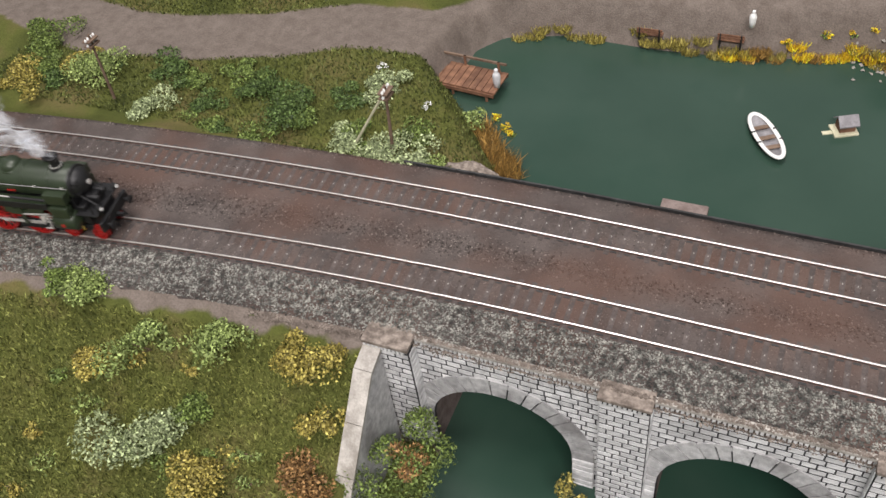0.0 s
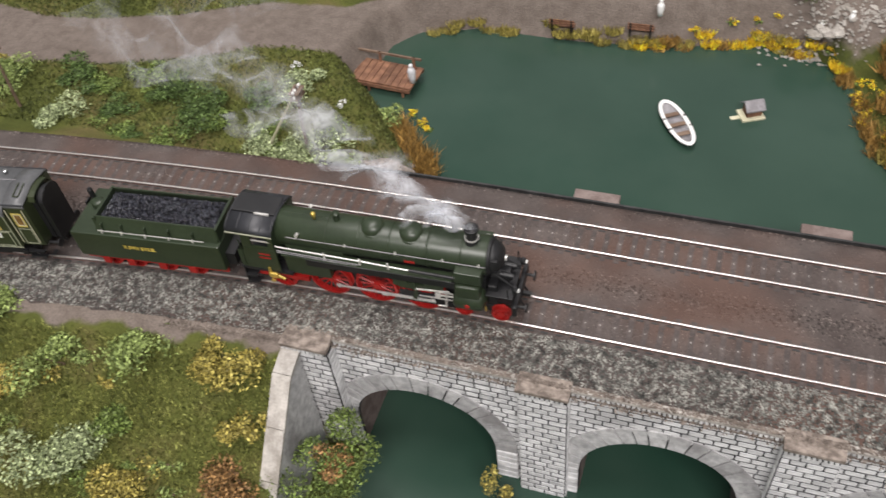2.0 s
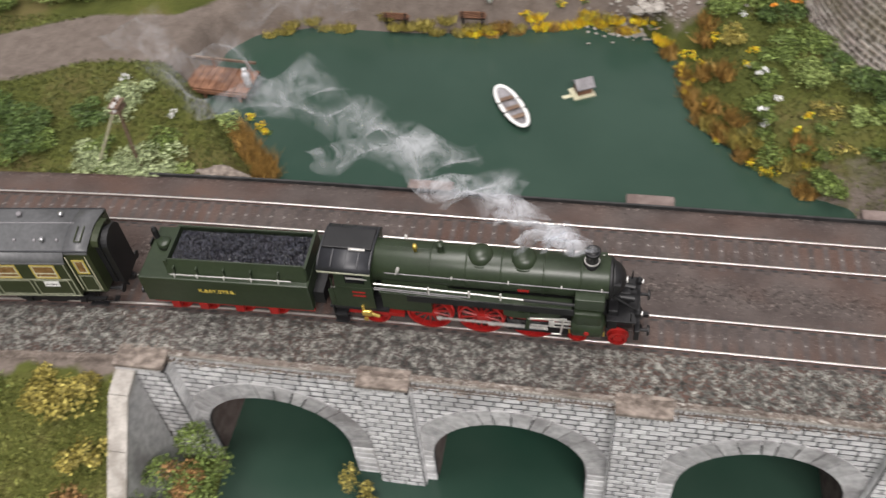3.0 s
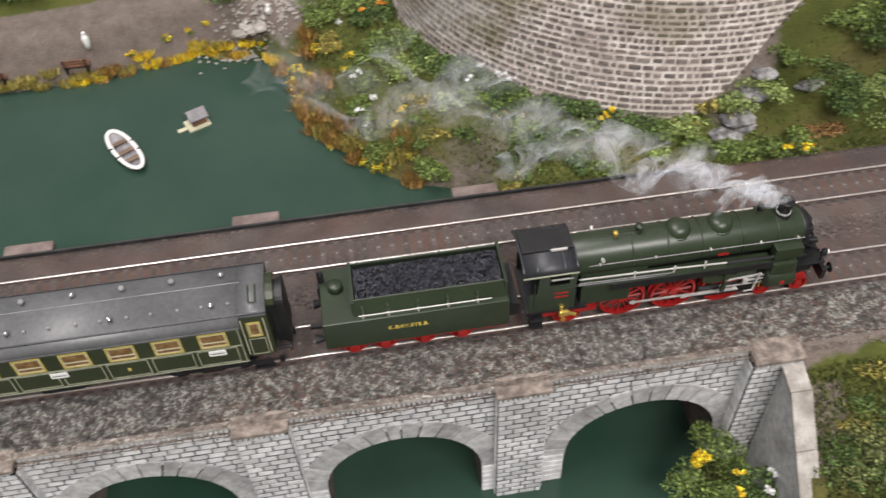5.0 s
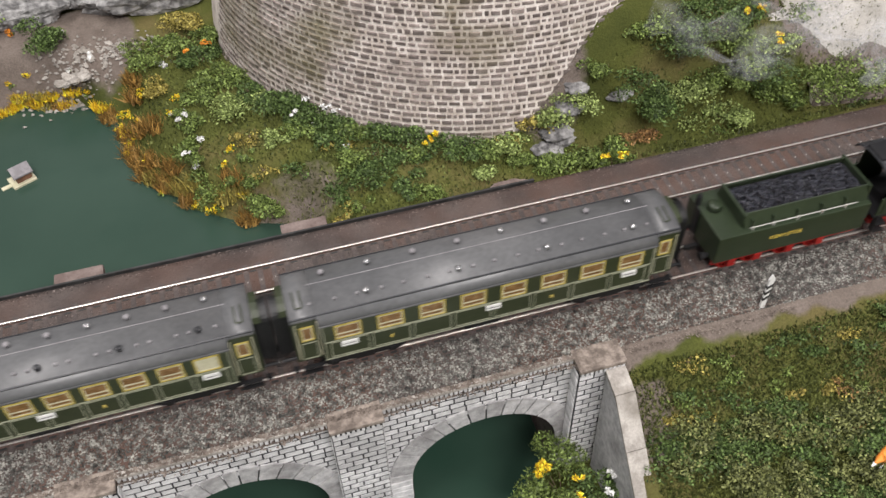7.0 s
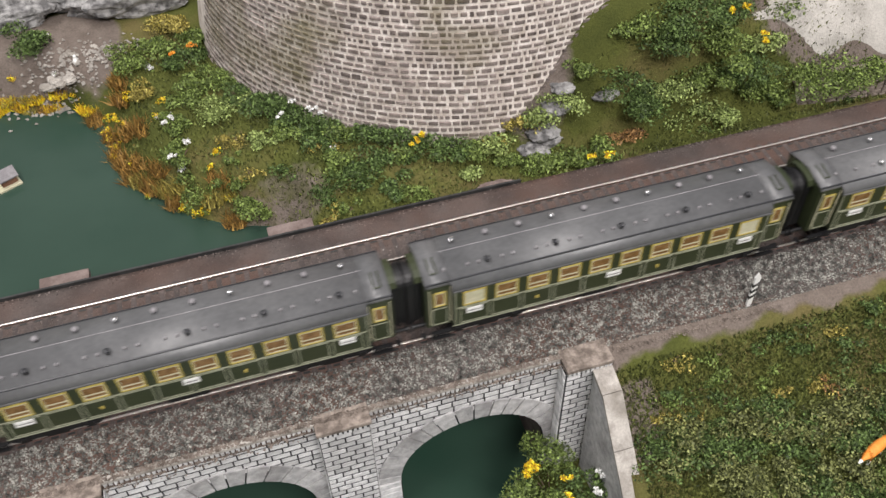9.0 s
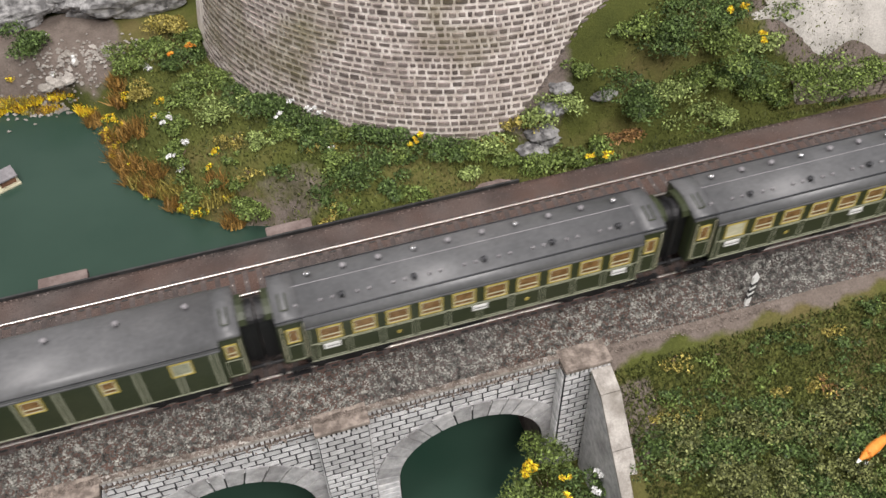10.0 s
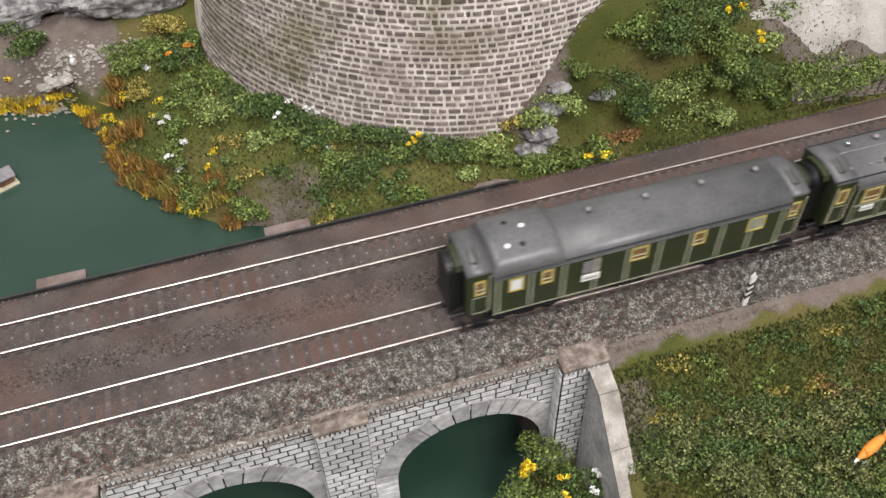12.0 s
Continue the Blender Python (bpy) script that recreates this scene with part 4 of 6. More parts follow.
# left field behind the tracks and the edge of the wood
for x, y, r, h, m, lab in [
    (-318, 92, 15, 9, L_PALE, "pale green shrub beside the far track"), (-292, 88, 13, 9, L_PALE, "pale green shrub beside the far track"),
    (-345, 97, 13, 8, L_PALE, "pale green shrub beside the far track"), (-278, 92, 10, 6, L_LIGHT, "light green shrub beside the track"),
    (-400, 112, 20, 12, L_DARK, "dark wide shrub in the field"), (-380, 112, 14, 10, L_MID, "green shrub in the field"),
    (-425, 128, 14, 9, L_DARK, "dark shrub in the field"), (-338, 150, 14, 9, L_PALE, "pale shrub in the grass"),
    (-545, 118, 24, 15, L_LIGHT, "light yellow-green bush in the field"), (-570, 125, 14, 10, L_OLIVE, "yellowish bush in the field"),
    (-490, 96, 14, 8, L_PALE, "pale low shrub by the track"), (-600, 100, 16, 10, L_OLIVE, "yellowish bush by the track"),
    (-620, 150, 20, 14, L_MID, "green bush by the sandy path"), (-300, 118, 10, 6, L_MID, "small shrub near the pole"),
    (-285, 162, 9, 10, L_LIGHT, "tall weed with yellow flowers"), (-360, 135, 12, 6, L_DARK, "low dark green shrub in the field"),
    (-500, 130, 16, 7, L_DARK, "low dark green shrub in the field"), (-455, 110, 12, 6, L_DARK, "low dark green shrub in the field")]:
    bush(x, y, r, h, m, lab, G_FIELD)
for k in range(30):
    x = -560 + 20 * k + rng.uniform(-8, 8)
    y = np.interp(x, [-560, -440, -330, -240, -60, 40], [232, 262, 282, 322, 344, 350]) + rng.uniform(0, 26)
    bush(x, y, rng.uniform(13, 22), rng.uniform(11, 18), rng.choice([L_DARK, L_MID, L_DARK, L_LIGHT]), "dense bush behind the path", "bushes behind the path", bloom=rng.choice([L_YELLOW, L_WHITE]), blooms=int(rng.integers(0, 3)) if x > -200 else 0)


def make_grass(name, n, xr, yr, mat, label):
    x, y = rng.uniform(*xr, n), rng.uniform(*yr, n)
    z = height(x, y)
    d = poly_distance(x, y, POND)
    t = np.abs(poly_distance(x, y, TRAIL, False))
    bend = np.maximum(0, -140 - x) ** 2 / 4500.0
    ok = (d > 2) & (t > 26) & (z > -100) & ~((x > -264) & (x < 238) & (y < 90)) & ((y > 0) | (y < -43.5 - bend - rng.uniform(0, 3, n))) & (np.hypot(x - TOWER[0], y - TOWER[1]) > TOWER[2] - 6) & ((y < 0) | (y > 86))
    p = np.stack([x, y, z - 0.3], -1)[ok]
    n = len(p)
    h = rng.uniform(1.0, 3.0, n)
    tip = p + np.stack([rng.normal(0, 0.9, n), rng.normal(0, 0.9, n), h], -1)
    w = rng.normal(0, 0.40, (n, 3))
    w[:, 2] = 0
    v = np.stack([p - w, p + w, tip], 1).reshape(-1, 3)
    tagged(new(name, mesh_of(name, v, np.arange(3 * n).reshape(n, 3).tolist(), mat)), label, "grass", kind="stuff")


make_grass("grass_slope", 80000, (-520, -250), (-190, -42), L_GRASS, "short uneven dry-green turf fibres on the slope")
make_grass("grass_bank", 90000, (236, 440), (-175, -42), L_TURF, "dark olive turf fibres on the slope")
make_grass("grass_field", 50000, (-640, -240), (84, 240), L_TURF, "dark green turf fibres in the field")
make_grass("grass_shore", 60000, (20, 480), (86, 300), L_TURF, "dark green turf fibres on the far bank")


# ---- rocks and low wall ----
def rock(x, y, z, sx, sy, sz, label, mat=M_ROCK):
    bm = bmesh.new()
    bmesh.ops.create_icosphere(bm, subdivisions=4, radius=1)
    o = Vector((x * 0.07, y * 0.05, 1.3))
    for v in bm.verts:
        k = 1 + 0.35 * noise.noise(v.co * 1.3 + o) + 0.2 * noise.noise(v.co * 3.5 + o) + 0.1 * noise.noise(v.co * 8 + o)
        v.co = Vector((v.co.x * sx * k, v.co.y * sy * k, v.co.z * sz * k))
    ob = part("rock", bm, mat, None)
    ob.matrix_world = pose(x * MM, y * MM, z * MM)
    tagged(ob, label, "rock", "rocks")


for x, y, r in ((255, 110, 9), (262, 114, 10), (269, 118, 9), (266, 111, 7), (275, 121, 7)):
    rock(x, y, on_ground(x, y) - 2.5, r, r * 0.8, r * 0.55, "weathered grey rock slab in the bank")
rock(300, 116, on_ground(300, 116) - 2, 7, 6, 3, "grey rock among the bushes")
rock(-310, 300, 0, 30, 14, 12, "pale grey rock outcrop behind the path")
rock(-345, 305, 0, 20, 12, 10, "pale grey rock outcrop behind the path")
rock(-255, 91, -16, 17, 6, 8, "flat brown-grey stone at the water's edge", M_CAP)
rock(15, 350, 2, 40, 16, 14, "dark grey rock face behind the pond")
rock(-40, 365, 4, 40, 14, 16, "dark grey rock face behind the pond")
rock(222, 87, -9, 12, 2.5, 3, "flat stone beside the far track", M_PINK)
rock(40, 338, 2, 42, 14, 16, "dark grey rock face behind the pond")
rock(-50, 340, 0, 36, 12, 13, "dark grey rock face behind the pond")
for k in range(9):
    rock(-12 + rng.uniform(-20, 26), 288 + rng.uniform(-8, 16), -22 + rng.uniform(-2, 3), rng.uniform(2, 5), rng.uniform(2, 4), rng.uniform(2, 3), "small pale stone on the pond bank", M_COPING)


def shore_spot():
    x, y = rng.normal(-8, 20), rng.normal(293, 8)
    return x, y, max(on_ground(x, y), WATER_Z) + 0.3


pebbles("shore_stones", 420, M_COPING, shore_spot, 1.7, "pale pinkish stones strewn on the pond shore")


def sandy_yard():
    xs, ys = np.arange(395, 560, 3.0), np.arange(108, 190, 3.0)
    X, Y = np.meshgrid(xs, ys)
    edge = smooth01((62 - np.hypot((X - 480) * 0.75, (Y - 150) * 1.5) + 5 * np.sin(X * 0.13) + 4 * np.sin(Y * 0.2)) / 14)
    Z = height(X, Y) - 2.5 + 3.6 * edge
    idx = np.arange(X.size).reshape(X.shape)
    faces = np.stack([idx[:-1, :-1], idx[:-1, 1:], idx[1:, 1:], idx[1:, :-1]], -1).reshape(-1, 4)
    me = mesh_of("sandy_yard", np.stack([X, Y, Z], -1).reshape(-1, 3), faces.tolist(), M_SAND, True)
    tagged(new("sandy_yard", me), "pale grey sandy yard above the low wall", "ground", kind="structure")


sandy_yard()


def low_wall():
    th = thing("low_wall", 492, 96, -14, "low dry-stone retaining wall with a flat coping beside the track", "wall", kind="structure", rz=-7)
    part("wall_core", B(-66, 90, -2, 10, -4, 12), M_TJOINT, th)
    part("coping", B(-68, 90, -4, 13, 12, 13.6, bevel=0.6), M_CAP, th)
    made = {}
    for k in range(4):
        x = -66.0
        while x < 88:
            w = rng.choice([5.0, 7.0, 9.0])
            if w not in made:
                me = bpy.data.meshes.new("wall_stone")
                bm = box(bmesh.new(), -w / 2 + .3, w / 2 - .3, -1.2, 0.5, -1.3, 1.3, bevel=0.4)
                bmesh.ops.scale(bm, vec=(MM,) * 3, verts=bm.verts)
                bm.to_mesh(me)
                bm.free()
                me.materials.append(M_CAP)
                made[w] = me
            ob = new("wall_stone", made[w])
            ob.parent = th
            ob.matrix_basis = pose((x + w / 2) * MM, -2 * MM, (0.5 + 3 * k) * MM)
            x += w


low_wall()


# ---- small things ----
def boat():
    th = thing("rowing_boat", -99, 196, WATER_Z, "small white-rimmed rowing boat with a dark grey inside", "boat", rz=-60)
    def ring(L, W, z, n=36):
        return [((abs(math.cos(a)) ** 0.85) * math.copysign(1, math.cos(a)) * L, math.sin(a) * W, z) for a in [2 * math.pi * k / n for k in range(n)]]
    bm = bmesh.new()
    rs = [[bm.verts.new(p) for p in ring(*q)] for q in ((17, 4.5, -1.0), (21.5, 6.6, 2.6), (22.5, 7.3, 4.4), (20.3, 5.6, 4.4), (18.5, 4.8, 1.0))]
    for a, b in zip(rs, rs[1:]):
        for k in range(36):
            bm.faces.new((a[k], a[(k + 1) % 36], b[(k + 1) % 36], b[k]))
    bm.faces.new(rs[0])
    bm.faces.new(rs[-1])
    part("hull", bm, M_SLATE, th, "dark grey hull", True)
    bm = bmesh.new()
    rs = [[bm.verts.new(p) for p in ring(*q)] for q in ((22.6, 7.4, 3.6), (23.1, 7.9, 4.5), (22.3, 7.1, 5.2), (20.2, 5.3, 4.9), (20.0, 5.1, 4.2))]
    for a, b in zip(rs, rs[1:]):
        for k in range(36):
            bm.faces.new((a[k], a[(k + 1) % 36], b[(k + 1) % 36], b[k]))
    part("rim", bm, M_WHITE, th, "white rounded rim", True)
    for x in (-9, 1, 10):
        part("bench", B(x - 1.6, x + 1.6, -5.4, 5.4, 2.6, 3.4, bevel=0.2), M_POLE, th)
    for x in (-4, 6):
        for s in (-1, 1):
            part("rim_band", B(x - 0.5, x + 0.5, s * 6.9 - 1.1, s * 6.9 + 1.1, 3.4, 5.5), M_STRIPE, th)


boat()


def duck_house():
    th = thing("duck_house", -55, 217, WATER_Z, "floating duck house with a grey roof on a pale raft", "duck house", rz=25)
    part("raft", B(-7.5, 7.5, -6, 6, -0.4, 1.2, bevel=0.3), M_CREAM, th)
    part("ramp", B(-13.5, -7, -2, 1, -0.2, 0.6), M_CREAM, th)
    part("cabin", B(-3.8, 5.8, -3.2, 4.8, 1.2, 6.5), M_WOOD, th)
    bm = prism_x([(-4.8, 6.0), (0.8, 10.6), (6.4, 6.0), (6.4, 6.9), (0.8, 11.6), (-4.8, 6.9)], -5.2, 7.2)
    part("roof", bm, M_SLATE, th, "grey felt roof")


duck_house()


def jetty():
    th = thing("jetty", -306, 203, WATER_Z, "reddish brown wooden jetty with a hand rail", "jetty", rz=-5)
    for k in range(12):
        x = -29 + 5 * k
        part("plank", B(x + 0.2, x + 4.8, -12, 12, 7.5, 9, bevel=0.2), M_WOOD, th)
    for x in (-26, -2, 24):
        for y in (-11, 11):
            part("post", R((x, y, -12), (x, y, 17 if y > 0 else 8), 1.0, seg=8), M_WOOD, th)
    part("hand_rail", B(-28, 30, 10.4, 11.8, 15.5, 17), M_POLE, th)
    part("side_beam", B(-28, 30, -12.8, -11.4, 5, 7.5), M_WOOD, th)
    part("side_beam", B(-28, 30, 11.4, 12.8, 5, 7.5), M_WOOD, th)


jetty()


def figure(x, y, z, h, mat, label):
    bm = lathe([(h * 0.14, 0), (h * 0.17, h * 0.3), (h * 0.19, h * 0.62), (h * 0.12, h * 0.78), (h * 0.06, h * 0.82), (h * 0.10, h * 0.9), (h * 0.08, h * 0.98), (0.2, h)], seg=14)
    ob = part("toy_figure", bm, mat, None, "", True)
    ob.matrix_world = pose(x * MM, y * MM, z * MM)
    tagged(ob, label, "toy figure", "toy figures by the pond")


figure(-277, 196, WATER_Z + 9, 15, M_PLAID, "small pale painted plastic figure on the jetty")
figure(-124, 281, -19, 13, M_WHITE, "small white plastic figure by the bench")
figure(-2, 292, -20, 12, M_WHITE, "small white plastic figure on the shore")


def bench(x, y, rz):
    th = thing("park_bench", x, y, on_ground(x, y) - 0.3, "small red-brown wooden park bench beside the path", "bench", "benches by the pond", rz=rz)
    for k in range(3):
        part("seat_slat", B(-9, 9, -3 + 2 * k, -1.4 + 2 * k, 4.6, 5.3), M_WOOD, th)
    for k in range(2):
        part("back_slat", B(-9, 9, 3.2, 3.8, 7 + 2.2 * k, 8.6 + 2.2 * k), M_WOOD, th)
    for xx in (-7, 7):
        part("leg", B(xx - 0.5, xx + 0.5, -3, 3.6, 0, 4.6), M_BLACK, th)
        part("back_post", B(xx - 0.5, xx + 0.5, 3.4, 4.2, 0, 11), M_BLACK, th)


bench(-191, 278, 180)
bench(-136, 281, 180)


def telegraph(x, y, strut, label):
    z = -11
    th = thing("telegraph_pole", x, y, z, label, "telegraph pole", "telegraph poles")
    part("pole", R((0, 0, -2), (3, 0, 50), 1.15, 0.8), M_POLE, th)
    if strut:
        part("strut", R((-27, 3, -2), (2.4, 0, 46), 0.9, 0.7), M_CREAM, th, "pale wooden strut")
    for zz in (46, 42.5):
        part("crossarm", B(-0.2, 5.8, -4.6, 4.6, zz, zz + 1.1), M_POLE, th)
        for yy in (-4, -1.5, 1.5, 4):
            part("insulator", lathe([(0.8, zz + 1.0), (0.9, zz + 1.9), (0.45, zz + 2.8)], seg=8, at=(2.8, yy, 0)), M_WHITE, th, "white insulator")


telegraph(-307, 94, True, "brown wooden telegraph pole with a pale strut")
telegraph(-520, 96, False, "dark wooden telegraph pole with white insulators")


def marker():
    th = thing("marker_post", 314, -33, -8.5, "small white marker post with slanting black stripes", "marker post", rz=0)
    part("post", B(-1.4, 1.4, -0.6, 0.6, -1, 20, bevel=0.2), M_WHITE, th)
    part("tip", prism([(-1.5, 20), (1.5, 20), (1.5, 21.5), (0, 24.5), (-1.5, 21.5)], -0.7, 0.7), M_WHITE, th)
    for k in range(3):
        z0 = 6 + 4.4 * k
        part("stripe", prism([(-1.5, z0), (1.5, z0 + 1.8), (1.5, z0 + 3.7), (-1.5, z0 + 1.9)], -0.85, 0.85), M_STRIPE, th)


marker()


def fox():
    x, y = 352, -106
    th = thing("toy_fox", x, y, on_ground(x, y) + 7, "small orange toy fox standing in the leaves", "toy fox", rz=20)
    part("body", lathe([(0.6, -8), (2.6, -6), (2.9, 0), (2.4, 5), (1.8, 8)], "X", 14, (0, 0, 4)), M_FOX, th, "", True)
    part("head", lathe([(0.5, -13), (1.1, -11), (2.1, -8.5), (1.6, -6.5)], "X", 12, (0, 0, 5)), M_FOX, th, "", True)
    part("snout", lathe([(0.3, -15), (1.0, -12.6)], "X", 10, (0, 0, 4.6)), M_WHITE, th, "white snout")
    part("tail", lathe([(0.5, 7), (1.9, 12), (1.2, 17), (0.3, 19)], "X", 10, (0, 0, 4)), M_FOX, th, "", True)
    for yy in (-1.0, 1.0):
        part("ear", R((-8.2, yy, 6.4), (-7.8, yy * 1.5, 9.0), 0.8, 0.1, 8), M_FOX, th)
    for xx in (-5, 5):
        for yy in (-1.4, 1.4):
            leg = part("leg", R((xx, yy, -4), (xx, yy, 3), 0.7), M_FOX, th)
            part("paw", R((xx - 0.6, yy, -4.4), (xx, yy, -1.6), 0.85, 0.75, 8), M_WHITE, leg, "white paw")


fox()


# ---- train: every vehicle in its own space, x ahead, rail head at z = 0 ----
def text_part(name, body, size, m, mat, parent, label=""):
    cu = bpy.data.curves.new(name, "FONT")
    cu.body, cu.size, cu.align_x, cu.align_y, cu.extrude = body, size * MM, "CENTER", "CENTER", 0.05 * MM
    tmp = bpy.data.objects.new(name, cu)
    scene.collection.objects.link(tmp)
    me = bpy.data.meshes.new_from_object(tmp.evaluated_get(bpy.context.evaluated_depsgraph_get()))
    bpy.data.objects.remove(tmp)
    me.materials.clear()
    me.materials.append(mat)
    ob = new(name, me)
    ob.parent = parent
    ob.matrix_basis = m
    if label:
        tagged(ob, label)
    return ob


def wheel_mesh(r, spokes):
    """A pair of spoked wheels on their axle."""
    bm = bmesh.new()
    for y in (-8.6, 8.6):
        n = 32
        s = 1 if y > 0 else -1
        rings = []
        for rr, yy in ((r, y + s * 1.3), (r, y - s * 0.9), (r + 0.7, y - s * 1.2), (r + 0.7, y - s * 1.6), (r - 1.1, y - s * 1.6), (r - 1.1, y + s * 1.3)):
            rings.append([bm.verts.new((rr * math.cos(2 * math.pi * k / n), yy, rr * math.sin(2 * math.pi * k / n))) for k in range(n)])
        for a, b in zip(rings, rings[1:] + rings[:1]):
            for k in range(n):
                bm.faces.new((a[k], a[(k + 1) % n], b[(k + 1) % n], b[k]))
        for k in range(spokes):
            a = 2 * math.pi * k / spokes
            rod(bm, (0, y, 0), ((r - 0.8) * math.cos(a), y, (r - 0.8) * math.sin(a)), 0.55, 0.38, 6)
        rod(bm, (0, y - 1.2, 0), (0, y + 1.2, 0), 1.9, None, 14)
    rod(bm, (0, -8, 0), (0, 8, 0), 1.0, None, 8)
    return bm


TURNING, RODS = [], []


def wheelset(parent, x, r, spokes=10, mat=M_RED, name="wheelset"):
    ob = part(name, wheel_mesh(r, spokes), mat, parent, "red spoked wheels on their axle" if mat is M_RED else "black wheels on their axle")
    ob.matrix_basis = pose(x * MM, 0, r * MM)
    TURNING.append((ob, x, r))
    return ob


def boiler_band(th, x, r, z):
    part("boiler_band", lathe([(r + 0.12, x - 0.35), (r + 0.28, x), (r + 0.12, x + 0.35)], "X", 40, (0, 0, z)), M_LOCO, th, "", True)


def make_loco():
    th = thing("steam_locomotive", 0, 0, 0, "dark green model express steam locomotive with red wheels", "locomotive")
    zb, rb = 35.6, 9.7
    part("boiler", lathe([(rb - 0.2, -97), (rb, -96.5), (rb, -40), (rb - 0.2, -38), (rb - 0.2, 7.6), (rb - 0.7, 8.6)], "X", 48, (0, 0, zb)), M_LOCO, th, "glossy dark green boiler", True)
    for x in (-70, -54, -38.5, -20, -4):
        boiler_band(th, x, rb, zb)
    part("smokebox_front", lathe([(9.3, 7.6), (9.3, 9.2), (8.7, 9.6)], "X", 40, (0, 0, zb)), M_BLACK, th, "black smokebox ring", True)
    door = part("smokebox_door", lathe([(8.2, 9.4), (7.9, 10.4), (6.8, 12.4), (4.4, 14.4), (1.2, 15.4)], "X", 32, (0, 0, zb)), M_BLACK, th, "black domed smokebox door", True)
    part("door_wheel", lathe([(1.5, 15.3), (1.5, 16.0)], "X", 14, (0, 0, zb)), M_STEEL, door)
    for z in (zb - 3.6, zb + 3.6):
        part("hinge_strap", B(9.8, 13.0, -7.4, -2.0, z - 0.4, z + 0.4), M_BLACK, door)
    part("door_rail", R((12.5, -6.0, zb + 5), (12.5, 6.0, zb + 5), 0.3, seg=6), M_BLACK, th)
    ch = part("chimney", lathe([(4.4, zb + 8.0), (3.3, zb + 9.8), (2.7, zb + 11.4), (2.9, zb + 15.4), (3.5, zb + 15.9), (3.5, zb + 17.0), (2.6, zb + 17.0), (2.3, zb + 13.5), (0.2, zb + 13.4)], seg=28), M_BLACK, th, "black flared chimney", True)
    part("chimney_band", lathe([(3.3, zb + 10.4), (3.35, zb + 11.0)], seg=24), M_STEEL, ch)
    for x in (-48, -29):
        dome = part("dome", lathe([(6.2, zb + 6.0), (5.9, zb + 8.6), (5.3, zb + 10.2), (4.1, zb + 11.4), (2.1, zb + 12.1), (0.3, zb + 12.3)], seg=32, at=(x, 0, 0)), M_LOCO, th, "rounded green dome", True)
        part("dome_ring", lathe([(6.5, zb + 6.6), (6.6, zb + 7.4), (6.2, zb + 8.0)], seg=32, at=(x, 0, 0)), M_LOCO, dome, "", True)
    part("feed_pipe", R((-48, -6.5, zb + 6.0), (-48, -9.9, zb + 1.5), 0.45, seg=8), M_LOCO, th)
    part("safety_valve", lathe([(1.9, zb + 8.9), (1.5, zb + 10), (1.4, zb + 12.6), (1.9, zb + 13), (1.8, zb + 14)], seg=18, at=(-66, 0, 0)), M_LOCO, th, "", True)
    wh = part("whistle", lathe([(0.7, zb + 9.0), (0.7, zb + 11.2), (1.2, zb + 11.5), (1.0, zb + 13.4), (0.3, zb + 13.6)], seg=12, at=(-77, -1.5, 0)), M_BRASS, th, "brass whistle", True)
    part("whistle_wire", R((-92, -1.5, zb + 11.4), (-67, -1.5, zb + 11.4), 0.16, seg=6), M_LOCO, wh)
    part("air_valve", lathe([(1.3, zb + 8.5), (1.3, zb + 12), (0.6, zb + 12.4)], seg=14, at=(-9, 4, 0)), M_BLACK, th)
    for s in (-1, 1):
        def Y(a, b):
            return min(s * a, s * b), max(s * a, s * b)

        part("running_board", B(-93, -7, *Y(8.5, 14.2), 28.6, 29.4, bevel=0.2), M_LOCO, th)
        part("valance", B(-80, -6, *Y(13.9, 14.6), 25.0, 29.2, bevel=0.2), M_BLACK, th, "blue-black running board edge")
        part("air_tank", R((-62, s * 11.8, 26.5), (-26, s * 11.8, 26.5), 2.1, seg=14), M_BLACK, th)
        part("ash_pan", B(-93, -70, *Y(8, 12), 14.0, 28.0, bevel=0.6), M_LOCO, th)
        for z, r, m in ((34.2, 0.40, M_STEEL), (31.4, 0.26, M_SLATE), (30.2, 0.26, M_SLATE)):
            part("steam_pipe", R((-95, s * 13.4, z), (-52, s * 13.4, z - 1.1), r, seg=8), m, th, "thin steam pipe")
        part("steam_pipe", R((-52, s * 13.4, 33.1), (-28, s * 13.6, 32.2), 0.40, seg=8), M_STEEL, th, "polished steam pipe")
        for x in (-70, -52, -38):
            part("pipe_joint", R((x, s * 13.5, 30.6), (x, s * 13.5, 34.8), 0.45, seg=8), M_STEEL, th)
        part("side_pipe", R((-28, s * 13.6, 32.2), (-6, s * 13.2, 31.2), 0.8, seg=10), M_BLACK, th)
        part("hand_rail", R((-90, s * 10.2, 38.6), (8, s * 10.0, 38.0), 0.24, seg=6), M_SLATE, th)
        for x in (-85, -60, -35, -12, 5):
            part("rail_knob", R((x, s * 9.0, 38.3), (x, s * 10.4, 38.3), 0.42, seg=6), M_STEEL, th)
        part("boiler_fitting", R((-84, s * 8.6, 40.5), (-84, s * 10.6, 40.9), 0.8, seg=8), M_STEEL, th)
        # cylinder with its chest and the step box above
        cyl = part("cylinder", lathe([(5.2, -7), (6.2, -6), (6.2, 6.0), (5.2, 7.0), (1.6, 8.2)], "X", 24, (0, s * 10.6, 16.0)), M_LOCO, th, "green outside cylinder", True)
        part("cylinder_jacket", B(-6.2, 6.2, *Y(9.5, 15.4), 19, 27.6, bevel=1.8), M_LOCO, cyl)
